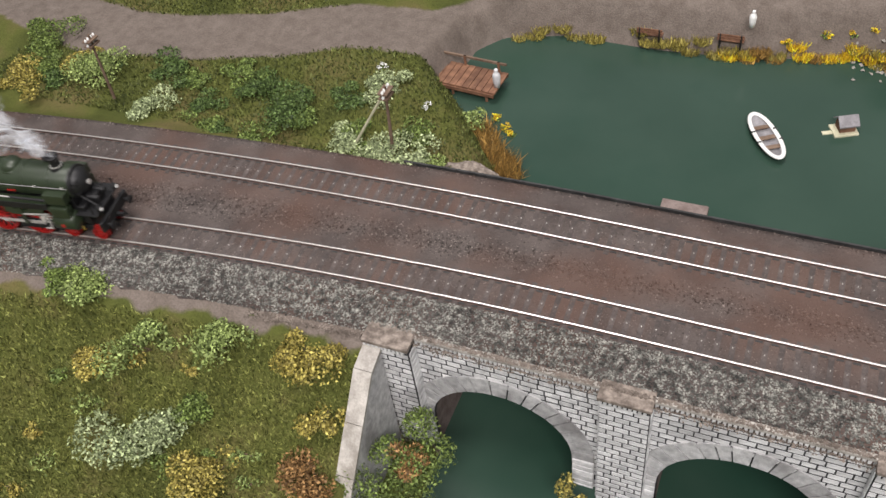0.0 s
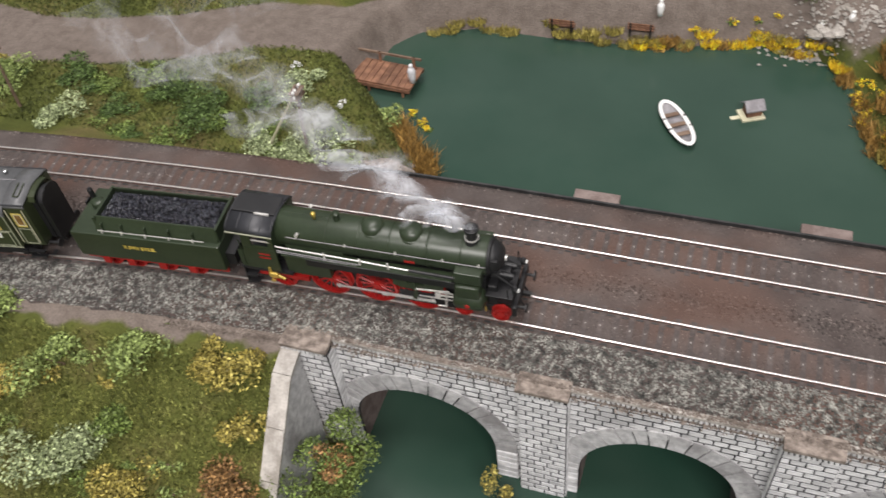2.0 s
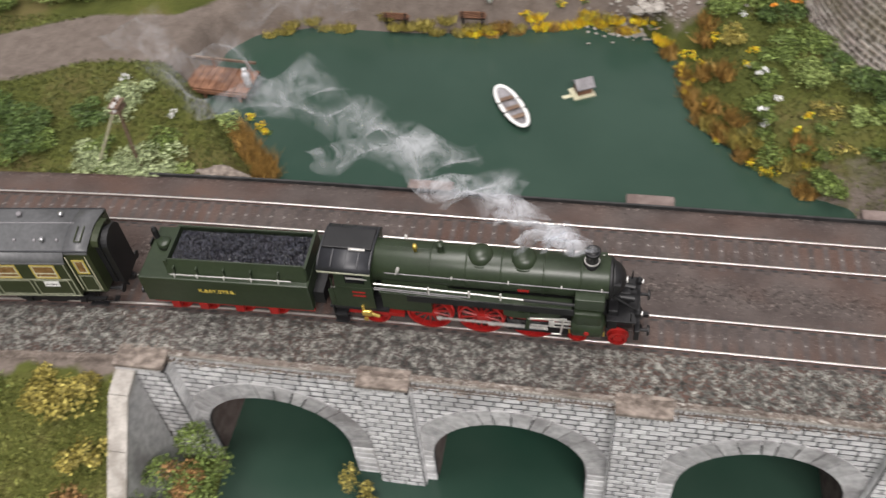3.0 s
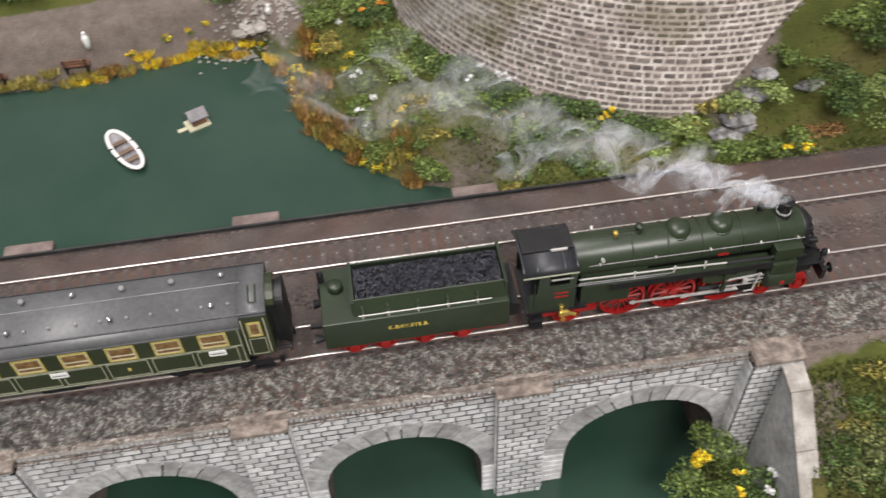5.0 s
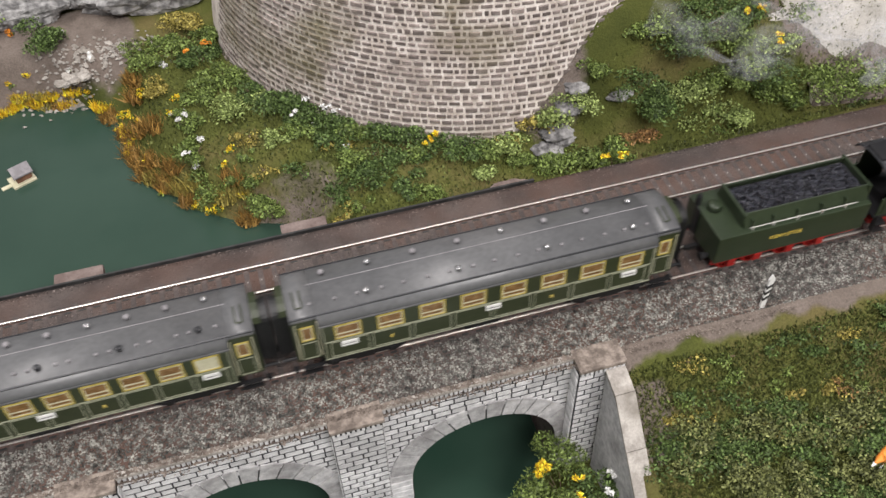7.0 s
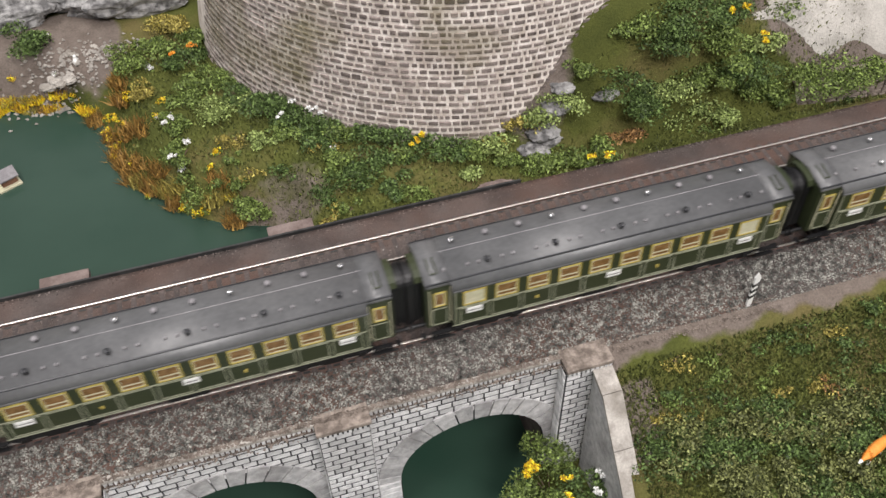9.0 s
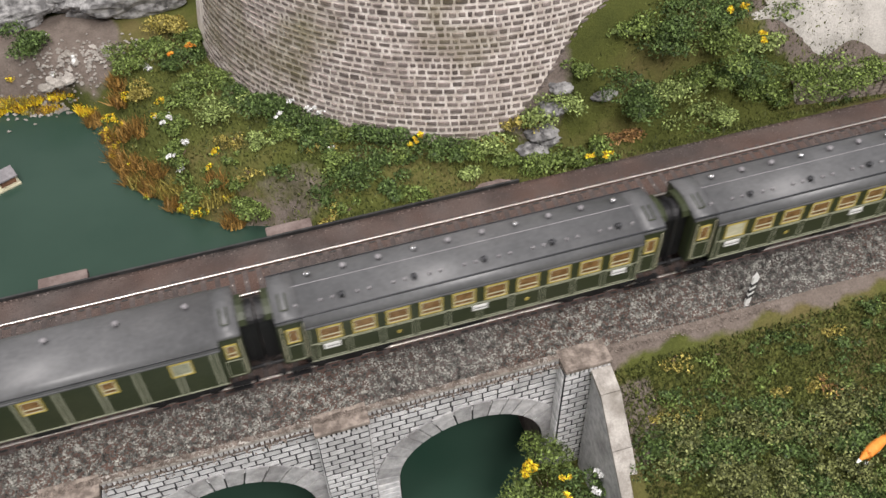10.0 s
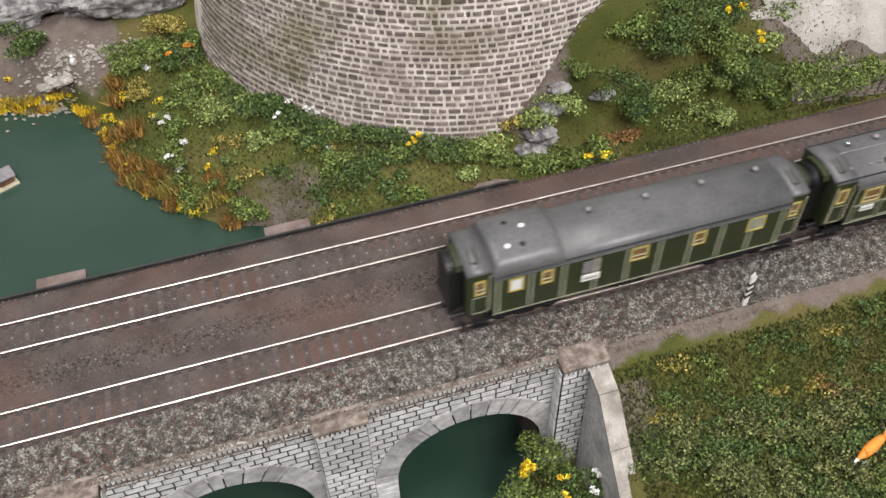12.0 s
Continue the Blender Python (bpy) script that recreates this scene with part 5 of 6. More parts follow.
        part("badge", R((0, s * 16.6, 16.0), (0, s * 17.0, 16.0), 1.2, seg=12), M_RED, cyl)
        for x in (-7.6, 7.6):
            part("drain_cock", R((x, s * 12, 9.0), (x, s * 12, 12), 0.45, seg=6), M_BRASS, cyl)
        part("step_box", B(-6.0, 6.8, *Y(9.0, 14.2), 29.4, 36.2, bevel=0.5), M_LOCO, th, "pale green step box")
        part("nameplate", B(-31, -26, *Y(9.4, 9.9), 33, 34), M_RED, th)
        # valve gear
        lk = part("link_bracket", prism([(-37, 20), (-33, 18.4), (-15, 18.8), (-12, 20.6), (-12, 24.2), (-20, 24.6), (-22, 22.4), (-30, 22.4), (-32, 24.8), (-37, 24.8)], *Y(12.4, 13.4)), M_LOCO, th, "green valve gear bracket")
        part("curved_link", prism([(-27.5, 12), (-25.5, 12), (-24.8, 18), (-25.5, 24), (-27.5, 24), (-26.6, 18)], *Y(13.3, 14.2)), M_LOCO, lk)
        part("radius_rod", R((-26, s * 13.9, 19.5), (-9, s * 13.4, 20.5), 0.45, seg=8), M_STEEL, lk)
        part("combination_lever", R((-11.5, s * 13.8, 9.5), (-10.2, s * 13.8, 21.5), 0.5, seg=8), M_STEEL, lk)
        part("union_link", R((-15.5, s * 13.9, 9.6), (-11.4, s * 13.9, 9.8), 0.4, seg=8), M_STEEL, lk)
        part("crosshead", B(-16.8, -14.2, *Y(11.6, 13.2), 13.4, 17.4, bevel=0.4), M_STEEL, th)
        part("slide_bar", B(-25, -6, *Y(12.0, 12.6), 17.5, 18.0), M_STEEL, th)
        part("slide_bar", B(-25, -6, *Y(12.0, 12.6), 12.7, 13.1), M_STEEL, th)
        part("piston_rod", R((-14, s * 12.2, 15.4), (-6, s * 12.2, 15.6), 0.5, seg=8), M_STEEL, th)
        part("gear_frame", B(-36, -8, *Y(9.6, 10.1), 4.5, 12.5, bevel=0.3), M_BLACK, th)
        lamp_ob = part("lamp", lathe([(1.3, 22.5), (1.5, 23), (1.5, 25.2), (0.7, 26.4)], seg=14, at=(21.5, s * 9.0, 0)), M_BLACK, th)
        part("lamp_glass", R((22.7, s * 9.0, 24.2), (23.4, s * 9.0, 24.2), 1.0, seg=12), M_WHITE, lamp_ob, "white lamp glass")
        part("front_pipe", R((10.5, s * 5.5, 29.5), (20.5, s * 6.5, 23.0), 0.5, seg=8), M_BLACK, th)
        part("front_post", R((18.5, s * 11.8, 22), (18.5, s * 11.8, 27.5), 0.35, seg=6), M_BLACK, th)
        bf = part("buffer_shank", R((22.5, s * 10, 13.5), (26.5, s * 10, 13.5), 0.8, seg=10), M_BLACK, th)
        part("buffer_head", lathe([(2.5, 26.4), (2.5, 26.9), (1.8, 27.3)], "X", 18, (0, s * 10, 13.5)), M_BLACK, bf)
        part("bogie_side", B(-8, 18, *Y(6.6, 7.4), 3.4, 8.0, bevel=0.4), M_BLACK, th)
        # cab
        side = part("cab_side", prism([(-117, 15.5), (-96, 15.5), (-96, 40.8), (-99, 40.8), (-99, 32.5), (-108, 32.5), (-108, 40.8), (-112.5, 40.8), (-113.5, 28), (-117, 27)], *Y(12.8, 13.5)), M_LOCO, th)
        part("window_bar", B(-107.4, -97.6, *Y(13.1, 13.7), 36.2, 36.7), M_STEEL, side)
        part("number_plate", B(-105.5, -99.5, *Y(13.5, 13.75), 26.6, 27.5), M_RED, side)
        part("works_plate", B(-105.5, -99.5, *Y(13.5, 13.75), 24.0, 24.9), M_RED, side)
        part("cab_sill", B(-112, -95, *Y(13.4, 13.8), 30.2, 30.6), M_LOCO, side)
        part("cab_rail", R((-114.5, s * 13.7, 17), (-114.5, s * 13.7, 36), 0.3, seg=6), M_LOCO, side)
        for z in (5.0, 10.0):
            part("cab_step", B(-116, -110, *Y(11.5, 15.5), z, z + 0.9), M_BLACK, th)
        part("step_hanger", B(-116.4, -115.8, *Y(12.0, 14.6), 5, 16), M_BLACK, th)
        inj = part("injector", B(-103, -98, *Y(12.4, 15.2), 11.0, 14.4, bevel=0.9), M_BRASS, th, "brass injector fitting")
        part("injector_pipe", R((-102, s * 14.0, 14), (-102, s * 14.0, 17.5), 0.7, seg=8), M_BRASS, inj)
        part("injector_pipe", R((-98.5, s * 14.0, 12.2), (-95, s * 13.8, 10.4), 0.9, seg=8), M_BRASS, inj)
        part("injector_wheel", R((-101, s * 15.0, 9.6), (-101, s * 15.6, 9.6), 1.2, seg=10), M_BRASS, inj)
    part("cab_front", B(-97, -96, -12.8, 12.8, 26, 42.0), M_LOCO, th)
    part("cab_floor", B(-118, -90, -13.8, 13.8, 14, 15.5), M_BLACK, th)
    out = [(y, 40.4 + 5.6 * math.sqrt(max(0, 1 - (abs(y) / 14.1) ** 2.2))) for y in np.linspace(-14.0, 14.0, 25)]
    part("cab_roof", prism_x(out + [(y * 0.97, z - 0.8) for y, z in reversed(out)], -120, -95.5), M_CABROOF, th, "black ribbed cab roof", True)
    for x in (-119.6, -113.5, -107.5, -101.5, -96):
        part("roof_rib", prism_x([(y, z + 0.3) for y, z in out[1:-1]] + [(y, z - 0.1) for y, z in reversed(out[1:-1])], x - .3, x + .3), M_CABROOF, th)
    part("roof_edge", B(-120, -95.5, -14.3, -13.7, 40.0, 40.8, bevel=0.2), M_STRIP, th, "pale strip along the near roof edge")
    # black panel stands in for the dark shading on the roof's top
    shade_panel = part("roof_shade_panel", B(-119, -96.2, -4.6, 7.5, 44.6, 46.9, bevel=0.4), M_BLACK, th, "matt black panel painting the shaded roof top")
    part("roof_bar", B(-106.5, -99, -5.4, -4.4, 46.0, 47.1, bevel=0.2), M_STEEL, shade_panel)
    part("frame", B(-110, 20, -6.3, 6.3, 9, 21), M_BLACK, th)
    part("firebox", B(-93, -62, -9.2, 9.2, 18, 32, bevel=1.5), M_LOCO, th)
    part("saddle", B(-6, 7.6, -9.0, 9.0, 20, 30), M_BLACK, th)
    beam = part("buffer_beam", B(20.6, 22.8, -14, 14, 10.5, 17, bevel=0.3), M_BLACK, th)
    part("coupling_hook", B(22.8, 27, -0.9, 0.9, 10.5, 12.5), M_BLACK, beam)
    for y in (-4.5, 4.5):
        part("brake_hose", R((22.6, y, 12), (24.6, y, 6.5), 0.6, seg=8), M_BLACK, beam)
    part("front_deck", B(8, 21, -13, 13, 21.0, 21.9, bevel=0.2), M_BLACK, th)
    part("front_apron", B(8.5, 13, -10, 10, 12, 25, bevel=0.8), M_BLACK, th)
    part("inside_cylinder", R((9, 0, 24), (17.5, 0, 24), 4.2, seg=20), M_BLACK, th)
    for y in (-3.2, 3.2):
        part("valve_cover", R((13, y, 27.4), (19.5, y, 26.6), 1.5, seg=14), M_BLACK, th)
    part("rear_frame", B(-116, -84, -10.5, 10.5, 7, 9.5), M_RED, th, "red frame under the cab")
    for x in (-72, -48, -24):
        wheelset(th, x, 10.7, 14, name="driving_wheelset")
    for x in (-4, 14):
        wheelset(th, x, 4.3, 9, name="leading_wheelset")
    wheelset(th, -98, 7.0, 10, name="trailing_wheelset")
    for s in (-1, 1):
        ob = part("coupling_rod", prism([(-73.5, -0.6), (-72, -1.2), (-70.5, -0.38), (-48, -0.38), (-25.5, -0.38), (-24, -1.2), (-22.5, -0.6), (-22.5, 0.6), (-24, 1.2), (-25.5, 0.38), (-48, 0.38), (-70.5, 0.38), (-72, 1.2), (-73.5, 0.6)], s * 10.9 - .3, s * 10.9 + .3), M_STEEL, th, "polished coupling rod")
        RODS.append((ob, 0.0 if s < 0 else 90.0, 5.2))
        ob = part("connecting_rod", prism([(-49.3, -0.9), (-46.8, -0.9), (-45.5, -0.45), (-22, -0.35), (-22, 0.35), (-45.5, 0.45), (-46.8, 0.9), (-49.3, 0.9)], s * 11.6 - .3, s * 11.6 + .3), M_STEEL, th, "polished connecting rod")
        RODS.append((ob, 0.0 if s < 0 else 90.0, 5.0))
    return th


def make_tender():
    th = thing("coal_tender", 0, 0, 0, "dark green four-axle tender loaded with coal", "tender")
    part("tank", B(-208, -126, -16.0, 16.0, 12.6, 30, bevel=0.7), M_LOCO, th, "dark green tank side")
    # bunker with sloping, ribbed sides
    bm = bmesh.new()
    prof = [(-13.2, 30), (-10.6, 37.6), (-9.7, 37.6), (-11.6, 31)]
    for s in (-1, 1):
        a = [bm.verts.new((-194, s * y, z)) for y, z in prof]
        b = [bm.verts.new((-127, s * y, z)) for y, z in prof]
        for k in range(4):
            bm.faces.new((a[k], a[(k + 1) % 4], b[(k + 1) % 4], b[k]))
        bm.faces.new(a)
        bm.faces.new(b)
    part("bunker_side", bm, M_LOCO, th)
    part("bunker_end", B(-194.6, -193, -11.6, 11.6, 30, 37.6), M_LOCO, th)
    part("bunker_end", B(-127.6, -126.4, -12, 12, 30, 38.4), M_LOCO, th)
    for s in (-1, 1):
        for x in (-190, -179, -166, -153, -140):
            part("rib", prism([(x - .4, 31), (x + .4, 30), (x + .4, 35.0), (x - .4, 35.0)], s * 12.6 - 1.0, s * 12.6 + 1.0), M_LOCO, th)
        part("tank_rail", R((-192, s * 14.4, 31.6), (-134, s * 14.4, 31.6), 0.25, seg=6), M_STEEL, th)
        part("bunker_bead", R((-194, s * 10.2, 37.8), (-127, s * 10.2, 37.8), 0.35, seg=6), M_LOCO, th)
        for x in (-190, -179, -166, -153, -140):
            part("rail_post", R((x, s * 14.4, 30), (x, s * 14.4, 32.0), 0.5, seg=8), M_STEEL, th)
        part("sill", B(-207, -127, s * 12.5 - .6, s * 12.5 + .6, 8.4, 12.6), M_RED, th, "red tender frame")
        for x in (-196, -182, -164, -147):
            part("axle_box", B(x - 2.2, x + 2.2, s * 13.4 - 1.2, s * 13.4 + 1.2, 5.6, 10.4, bevel=0.7), M_RED, th, "red axle box")
        part("buffer", R((-208, s * 10, 13.5), (-212.5, s * 10, 13.5), 1.0, 2.4, seg=12), M_BLACK, th)
    # coal
    bm = bmesh.new()
    for k in range(900):
        x, y = rng.uniform(-191, -130), rng.uniform(-9.3, 9.3)
        hz_ = 35.0 + 1.8 * (1 - (y / 11) ** 2) * (0.75 + 0.25 * math.sin(x * 0.14)) + rng.uniform(-0.6, 0.5)
        m = Matrix.Translation((x, y, hz_)) @ Euler(rng.uniform(0, 6.3, 3)).to_matrix().to_4x4() @ Matrix.Diagonal((*rng.uniform(0.7, 1.35, 3), 1))
        bmesh.ops.create_icosphere(bm, subdivisions=1, radius=0.7, matrix=m)
    box(bm, -192.5, -128, -9.8, 9.8, 30.5, 35.0)
    part("coal_load", bm, M_COAL, th, "heap of glinting black coal")
    part("water_lid", lathe([(3.4, 30), (3.4, 33), (2.8, 33.6)], seg=18, at=(-201, 4, 0)), M_LOCO, th, "", True)
    part("tail_lamp", lathe([(1.4, 30), (1.5, 35.5), (0.7, 37)], seg=12, at=(-207, 9, 0)), M_BLACK, th)
    part("rear_ladder", B(-209, -208.2, 4, 8, 14, 31), M_BLACK, th)
    part("front_wall", B(-126.4, -121, -12, 12, 14, 22), M_BLACK, th)
    part("coupling", B(-215, -208, -1, 1, 9, 11), M_BLACK, th)
    part("frame", B(-206, -128, -7, 7, 7, 13.5), M_BLACK, th)
    text_part("lettering", "K.BAY.STS.B.", 3.3, pose(-171 * MM, -16.15 * MM, 22.6 * MM, 90), M_LETTER, th, "yellow painted railway lettering")
    for x in (-196, -182, -164, -147):
        wheelset(th, x, 5.8, 9)
    return th


# eave, cove, seam and low crown of the coach roofs
ROOF_SIDE = [(-16.6, 37.6), (-16.5, 39.4), (-15.7, 41.2), (-13.8, 42.8)]
ROOF_TOP = [(-13.8, 42.8), (-11.0, 43.9), (-7.5, 44.9), (-4.0, 45.5), (0.0, 45.7), (4.0, 45.5), (7.5, 44.9), (11.0, 43.9), (13.8, 42.8)]
ROOF_PROFILE = ROOF_SIDE + ROOF_TOP[1:-1] + [(-y, z) for y, z in reversed(ROOF_SIDE)]


def roof_z(y):
    return float(np.interp(y, [p[0] for p in ROOF_PROFILE], [p[1] for p in ROOF_PROFILE]))


def shell(profile, x0, x1, thick=1.0):
    return prism_x(profile + [(y * 0.965, z - thick) for y, z in reversed(profile)], x0, x1)


def coach_ends(th, x_end, s, mat):
    """The gangway, its bellows and the end wall of one coach end; s points outward."""
    def span(a, b):
        return min(x_end + s * a, x_end + s * b), max(x_end + s * a, x_end + s * b)

    part("end_wall", B(*span(-1.2, 0), -13.6, 13.6, 13.4, 42.0), mat, th)
    arch = [(-7.4, 13)] + [(7.4 * math.cos(a), 37.0 + 6.4 * math.sin(a)) for a in np.linspace(math.pi, 0, 13)] + [(7.4, 13)]
    for k in range(4):
        part("bellows_fold", prism_x([(y * (1.0 if k % 2 else 0.93), z if z < 14 else z - (0 if k % 2 else 0.5)) for y, z in arch], *span(0.1 + 1.55 * k, 1.6 + 1.55 * k)), M_BLACK, th)
    part("gangway_frame", prism_x([(y * 1.1, z + (0.8 if z > 14 else -1)) for y, z in arch], *span(6.3, 7.1)), M_BLACK, th, "black gangway frame")
    hood = [(y, z) for y, z in [(-8.6, 40.6), (-7.4, 43.2), (-4, 44.3), (0, 44.7), (4, 44.3), (7.4, 43.2), (8.6, 40.6)]]
    part("gangway_hood", shell(hood, *span(-0.2, 3.4), 0.8), M_COACH, th, "dark green hood over the gangway")
    part("coupling", B(*span(0, 8), -1.2, 1.2, 8, 10.5), M_BLACK, th)
    part("hose", R((x_end + s * 1.0, -4.5, 12), (x_end + s * 5.0, -3.5, 6.5), 0.6, seg=6), M_BLACK, th)
    part("hose", R((x_end + s * 1.0, 4.5, 12), (x_end + s * 5.0, 3.5, 6.5), 0.6, seg=6), M_BLACK, th)
    for y in (-10.5, 10.5):
        part("buffer", R((x_end, y, 12.5), (x_end + s * 6.0, y, 12.5), 0.9, seg=10), M_BLACK, th)
        part("buffer_head", R((x_end + s * 6.0, y, 12.5), (x_end + s * 6.7, y, 12.5), 2.2, seg=14), M_BLACK, th)
        part("end_step", B(*span(0.2, 2.4), y * 1.15 - 1.6, y * 1.15 + 1.6, 5.5, 6.2), M_BLACK, th)
    # ladder hoop lying on the roof
    z0, z1 = roof_z(-9.4), roof_z(-1.0)
    for dx in (-3.6, -6.6):
        part("roof_hoop", R((x_end + s * dx, -9.4, z0 + 0.8), (x_end + s * dx, -1.0, z1 + 0.9), 0.32, seg=6), M_COACH, th)
    part("roof_hoop", R((x_end + s * -3.6, -9.4, z0 + 0.8), (x_end + s * -6.6, -9.4, z0 + 0.8), 0.32, seg=6), M_COACH, th)


def frame_ring(bm, x0, x1, z0, z1, y, w, d):
    s = -1 if y < 0 else 1
    ya, yb = sorted((y, y + s * d))
    for q in ((x0, x1, z0, z0 + w), (x0, x1, z1 - w, z1), (x0, x0 + w, z0 + w, z1 - w), (x1 - w, x1, z0 + w, z1 - w)):
        box(bm, q[0], q[1], ya, yb, q[2], q[3])
    return bm


def window_unit(th, xc, half, z0, z1, y, pane, label, lower=True):
    """Pane, yellow frame, thin dark gap and the sash bar of one window."""
    s = -1 if y < 0 else 1
    ya, yb = sorted((y - s * .2, y + s * .12))
    part("window_pane", B(xc - half, xc + half, ya, yb, z0, z1), pane, th, label)
    fr = part("window_frame", frame_ring(bmesh.new(), xc - half - .75, xc + half + .75, z0 - .75, z1 + .75, y, 0.62, 0.4), M_YELLOW, th, "yellow window frame")
    part("frame_bead", frame_ring(bmesh.new(), xc - half + .05, xc + half - .05, z0 + .05, z1 - .05, y, 0.38, 0.28), M_CREAM, fr, "thin cream bead")
    if lower:
        zz = z0 + (z1 - z0) * 0.3
        part("window_bar", B(xc - half + .4, xc + half - .4, min(y, y + s * .3), max(y, y + s * .3), zz, zz + 0.6), M_CREAM, fr)


def roof_ventilator(th, xc, yc, mat):
    part("roof_vent", lathe([(0.8, -0.4), (0.7, 0.8), (1.25, 1.2), (1.4, 1.9), (1.1, 2.5), (0.3, 2.8)], seg=14, at=(xc, yc, roof_z(yc))), mat, th, "", True)


def bogie(th, xc, half, axle):
    for s in (-1, 1):
        fr = part("bogie_frame", prism([(xc - half, 6.2), (xc - half + 3, 4.2), (xc - 6, 4.2), (xc - 4, 3.2), (xc + 4, 3.2), (xc + 6, 4.2), (xc + half - 3, 4.2), (xc + half, 6.2), (xc + half, 8), (xc - half, 8)], s * 11.8 - .5, s * 11.8 + .5), M_BLACK, th)
        for dx in (-axle, axle):
            part("axle_box", B(xc + dx - 1.8, xc + dx + 1.8, s * 12.6 - .8, s * 12.6 + .8, 4.0, 7.2, bevel=0.4), M_BLACK, fr)
    for dx in (-axle, axle):
        wheelset(th, xc + dx, 5.5, 8, M_BLACK)


def make_coach(name, front, length, n, lit):
    """A passenger coach whose body begins at front and reaches back, with n windows a side."""
    th = thing(name, 0, 0, 0, "olive green express coach with yellow window frames and grey roof", "railway coach", "coaches of the train")
    x1, x0 = front, front - length
    part("body", B(x0 + 12, x1 - 12, -16.0, 16.0, 13.4, 38.2, bevel=0.4), M_COACH, th)
    for a, b in ((x1 - 12, x1 - 0.6), (x0 + 0.6, x0 + 12)):
        part("vestibule", B(a, b, -14.0, 14.0, 13.4, 42.2, bevel=0.4), M_COACH, th)
    part("roof", shell(ROOF_PROFILE, x0 + 11.6, x1 - 11.6), M_ROOF, th, "smooth grey roof", True)
    for a, b in ((x0, x0 + 11.7), (x1 - 11.7, x1)):
        part("end_roof", shell([(-14.4, 41.6)] + ROOF_TOP + [(14.4, 41.6)], a, b), M_ROOF, th, "", True)
    for s in (-1, 1):
        part("roof_seam", prism_x([(s * 14.0, 42.5), (s * 13.9, 43.1), (s * 13.3, 43.25), (s * 13.3, 42.6)], x0, x1), M_CABROOF, th)
        part("rain_strip", prism_x([(s * 16.6, 37.4), (s * 17.0, 37.4), (s * 17.0, 38.2), (s * 16.6, 38.2)], x0 + 11.6, x1 - 11.6), M_ROOF, th)
    # slim rod for a thin pale line along the roof
    part("roof_line", R((x0 + 10, 2.0, roof_z(2.0)), (x1 - 10, 2.0, roof_z(2.0)), 0.22, seg=6), M_SLATE, th)
    step = (length - 29) / n
    half = 5.3 if n == 8 else 4.7
    for s in (-1, 1):
        y = s * 16.0
        ya, yb = sorted((y, y + s * .35))
        for k in range(n):
            xc = x1 - 14.5 - step * (k + 0.5)
            # cream panes imitate lit windows at both ends of this side
            lit_pane = lit and s < 0 and k in (0, n - 1)
            window_unit(th, xc, half, 27.2, 35.2, y, M_CREAM if lit_pane else M_WINDOW, "cream pane painted to look lit" if lit_pane else "brown interior behind the pane", not lit_pane)
            part("panel_line", frame_ring(bmesh.new(), xc - step / 2 + 0.9, xc + step / 2 - 0.9, 14.2, 24.6, y, 0.42, 0.2), M_STRIP, th, "fine pale lining")
        for xc in (x1 - 13.0, x0 + 13.0):
            part("corner_line", B(xc - .22, xc + .22, ya, yb, 14.0, 37.0), M_STRIP, th)
        part("waist_line", B(x0 + 13, x1 - 13, ya, yb, 25.2, 25.6), M_STRIP, th)
        for xc in (x1 - 6.4, x0 + 6.4):
            yd = s * 14.0
            window_unit(th, xc, 2.2, 28.4, 36.6, yd, M_WINDOW, "", False)
            part("door_line", frame_ring(bmesh.new(), xc - 3.6, xc + 3.6, 14.6, 26.0, yd, 0.42, 0.25), M_STRIP, th)
            for dx in (-4.8, 4.8):
                part("door_rail", R((xc + dx, yd + s * .6, 16), (xc + dx, yd + s * .6, 40), 0.26, seg=6), M_CREAM, th)
            for zz in (5.6, 9.2):
                part("footboard", B(xc - 4.6, xc + 4.6, min(yd, yd + s * 2), max(yd, yd + s * 2), zz, zz + 0.7), M_BLACK, th)
        for xc, w in ((x1 - 14.5 - step * 0.5, 3.6), (x1 - 14.5 - step * n / 2, 3.6), (x1 - 14.5 - step * (n - 0.5), 3.8)):
            part("destination_board", B(xc - w, xc + w, min(y, y + s * .5), max(y, y + s * .5), 20.6, 23.8), M_WHITE, th, "white board with an unreadable line")
            part("board_writing", B(xc - w + .7, xc + w - .7, min(y + s * .5, y + s * .6), max(y + s * .5, y + s * .6), 21.9, 22.5), M_SLATE, th)
        for xc in (x1 - 14.5 - step * (n / 2 - 1.5), x1 - 14.5 - step * (n / 2 + 2.5)):
            part("class_mark", B(xc - .7, xc + .7, ya, yb, 18.5, 20.2), M_YELLOW, th)
        part("sill_line", B(x0 + 12, x1 - 12, ya, yb, 13.0, 13.5), M_STRIP, th)
        part("truss", B(x0 + 62, x1 - 62, s * 12 - .4, s * 12 + .4, 8.0, 12.9), M_BLACK, th)
        part("battery_box", B(x0 + 78, x0 + 96, min(s * 9, s * 13), max(s * 9, s * 13), 5.4, 12.9, bevel=0.4), M_BLACK, th)
    for k in range(n):
        xc = x1 - 18 - (length - 36) / (n - 1) * k
        roof_ventilator(th, xc, 6.6, M_SLATE if k % 3 else M_CHROME)
        if k % 2 == 0:
            roof_ventilator(th, xc - 4, -8.8, M_CHROME if n == 8 else M_CABROOF)
        part("roof_stub", lathe([(0.6, -0.3), (0.75, 1.1), (0.3, 1.5)], seg=8, at=(xc - 8, -8.6, roof_z(8.6))), M_SLATE, th)
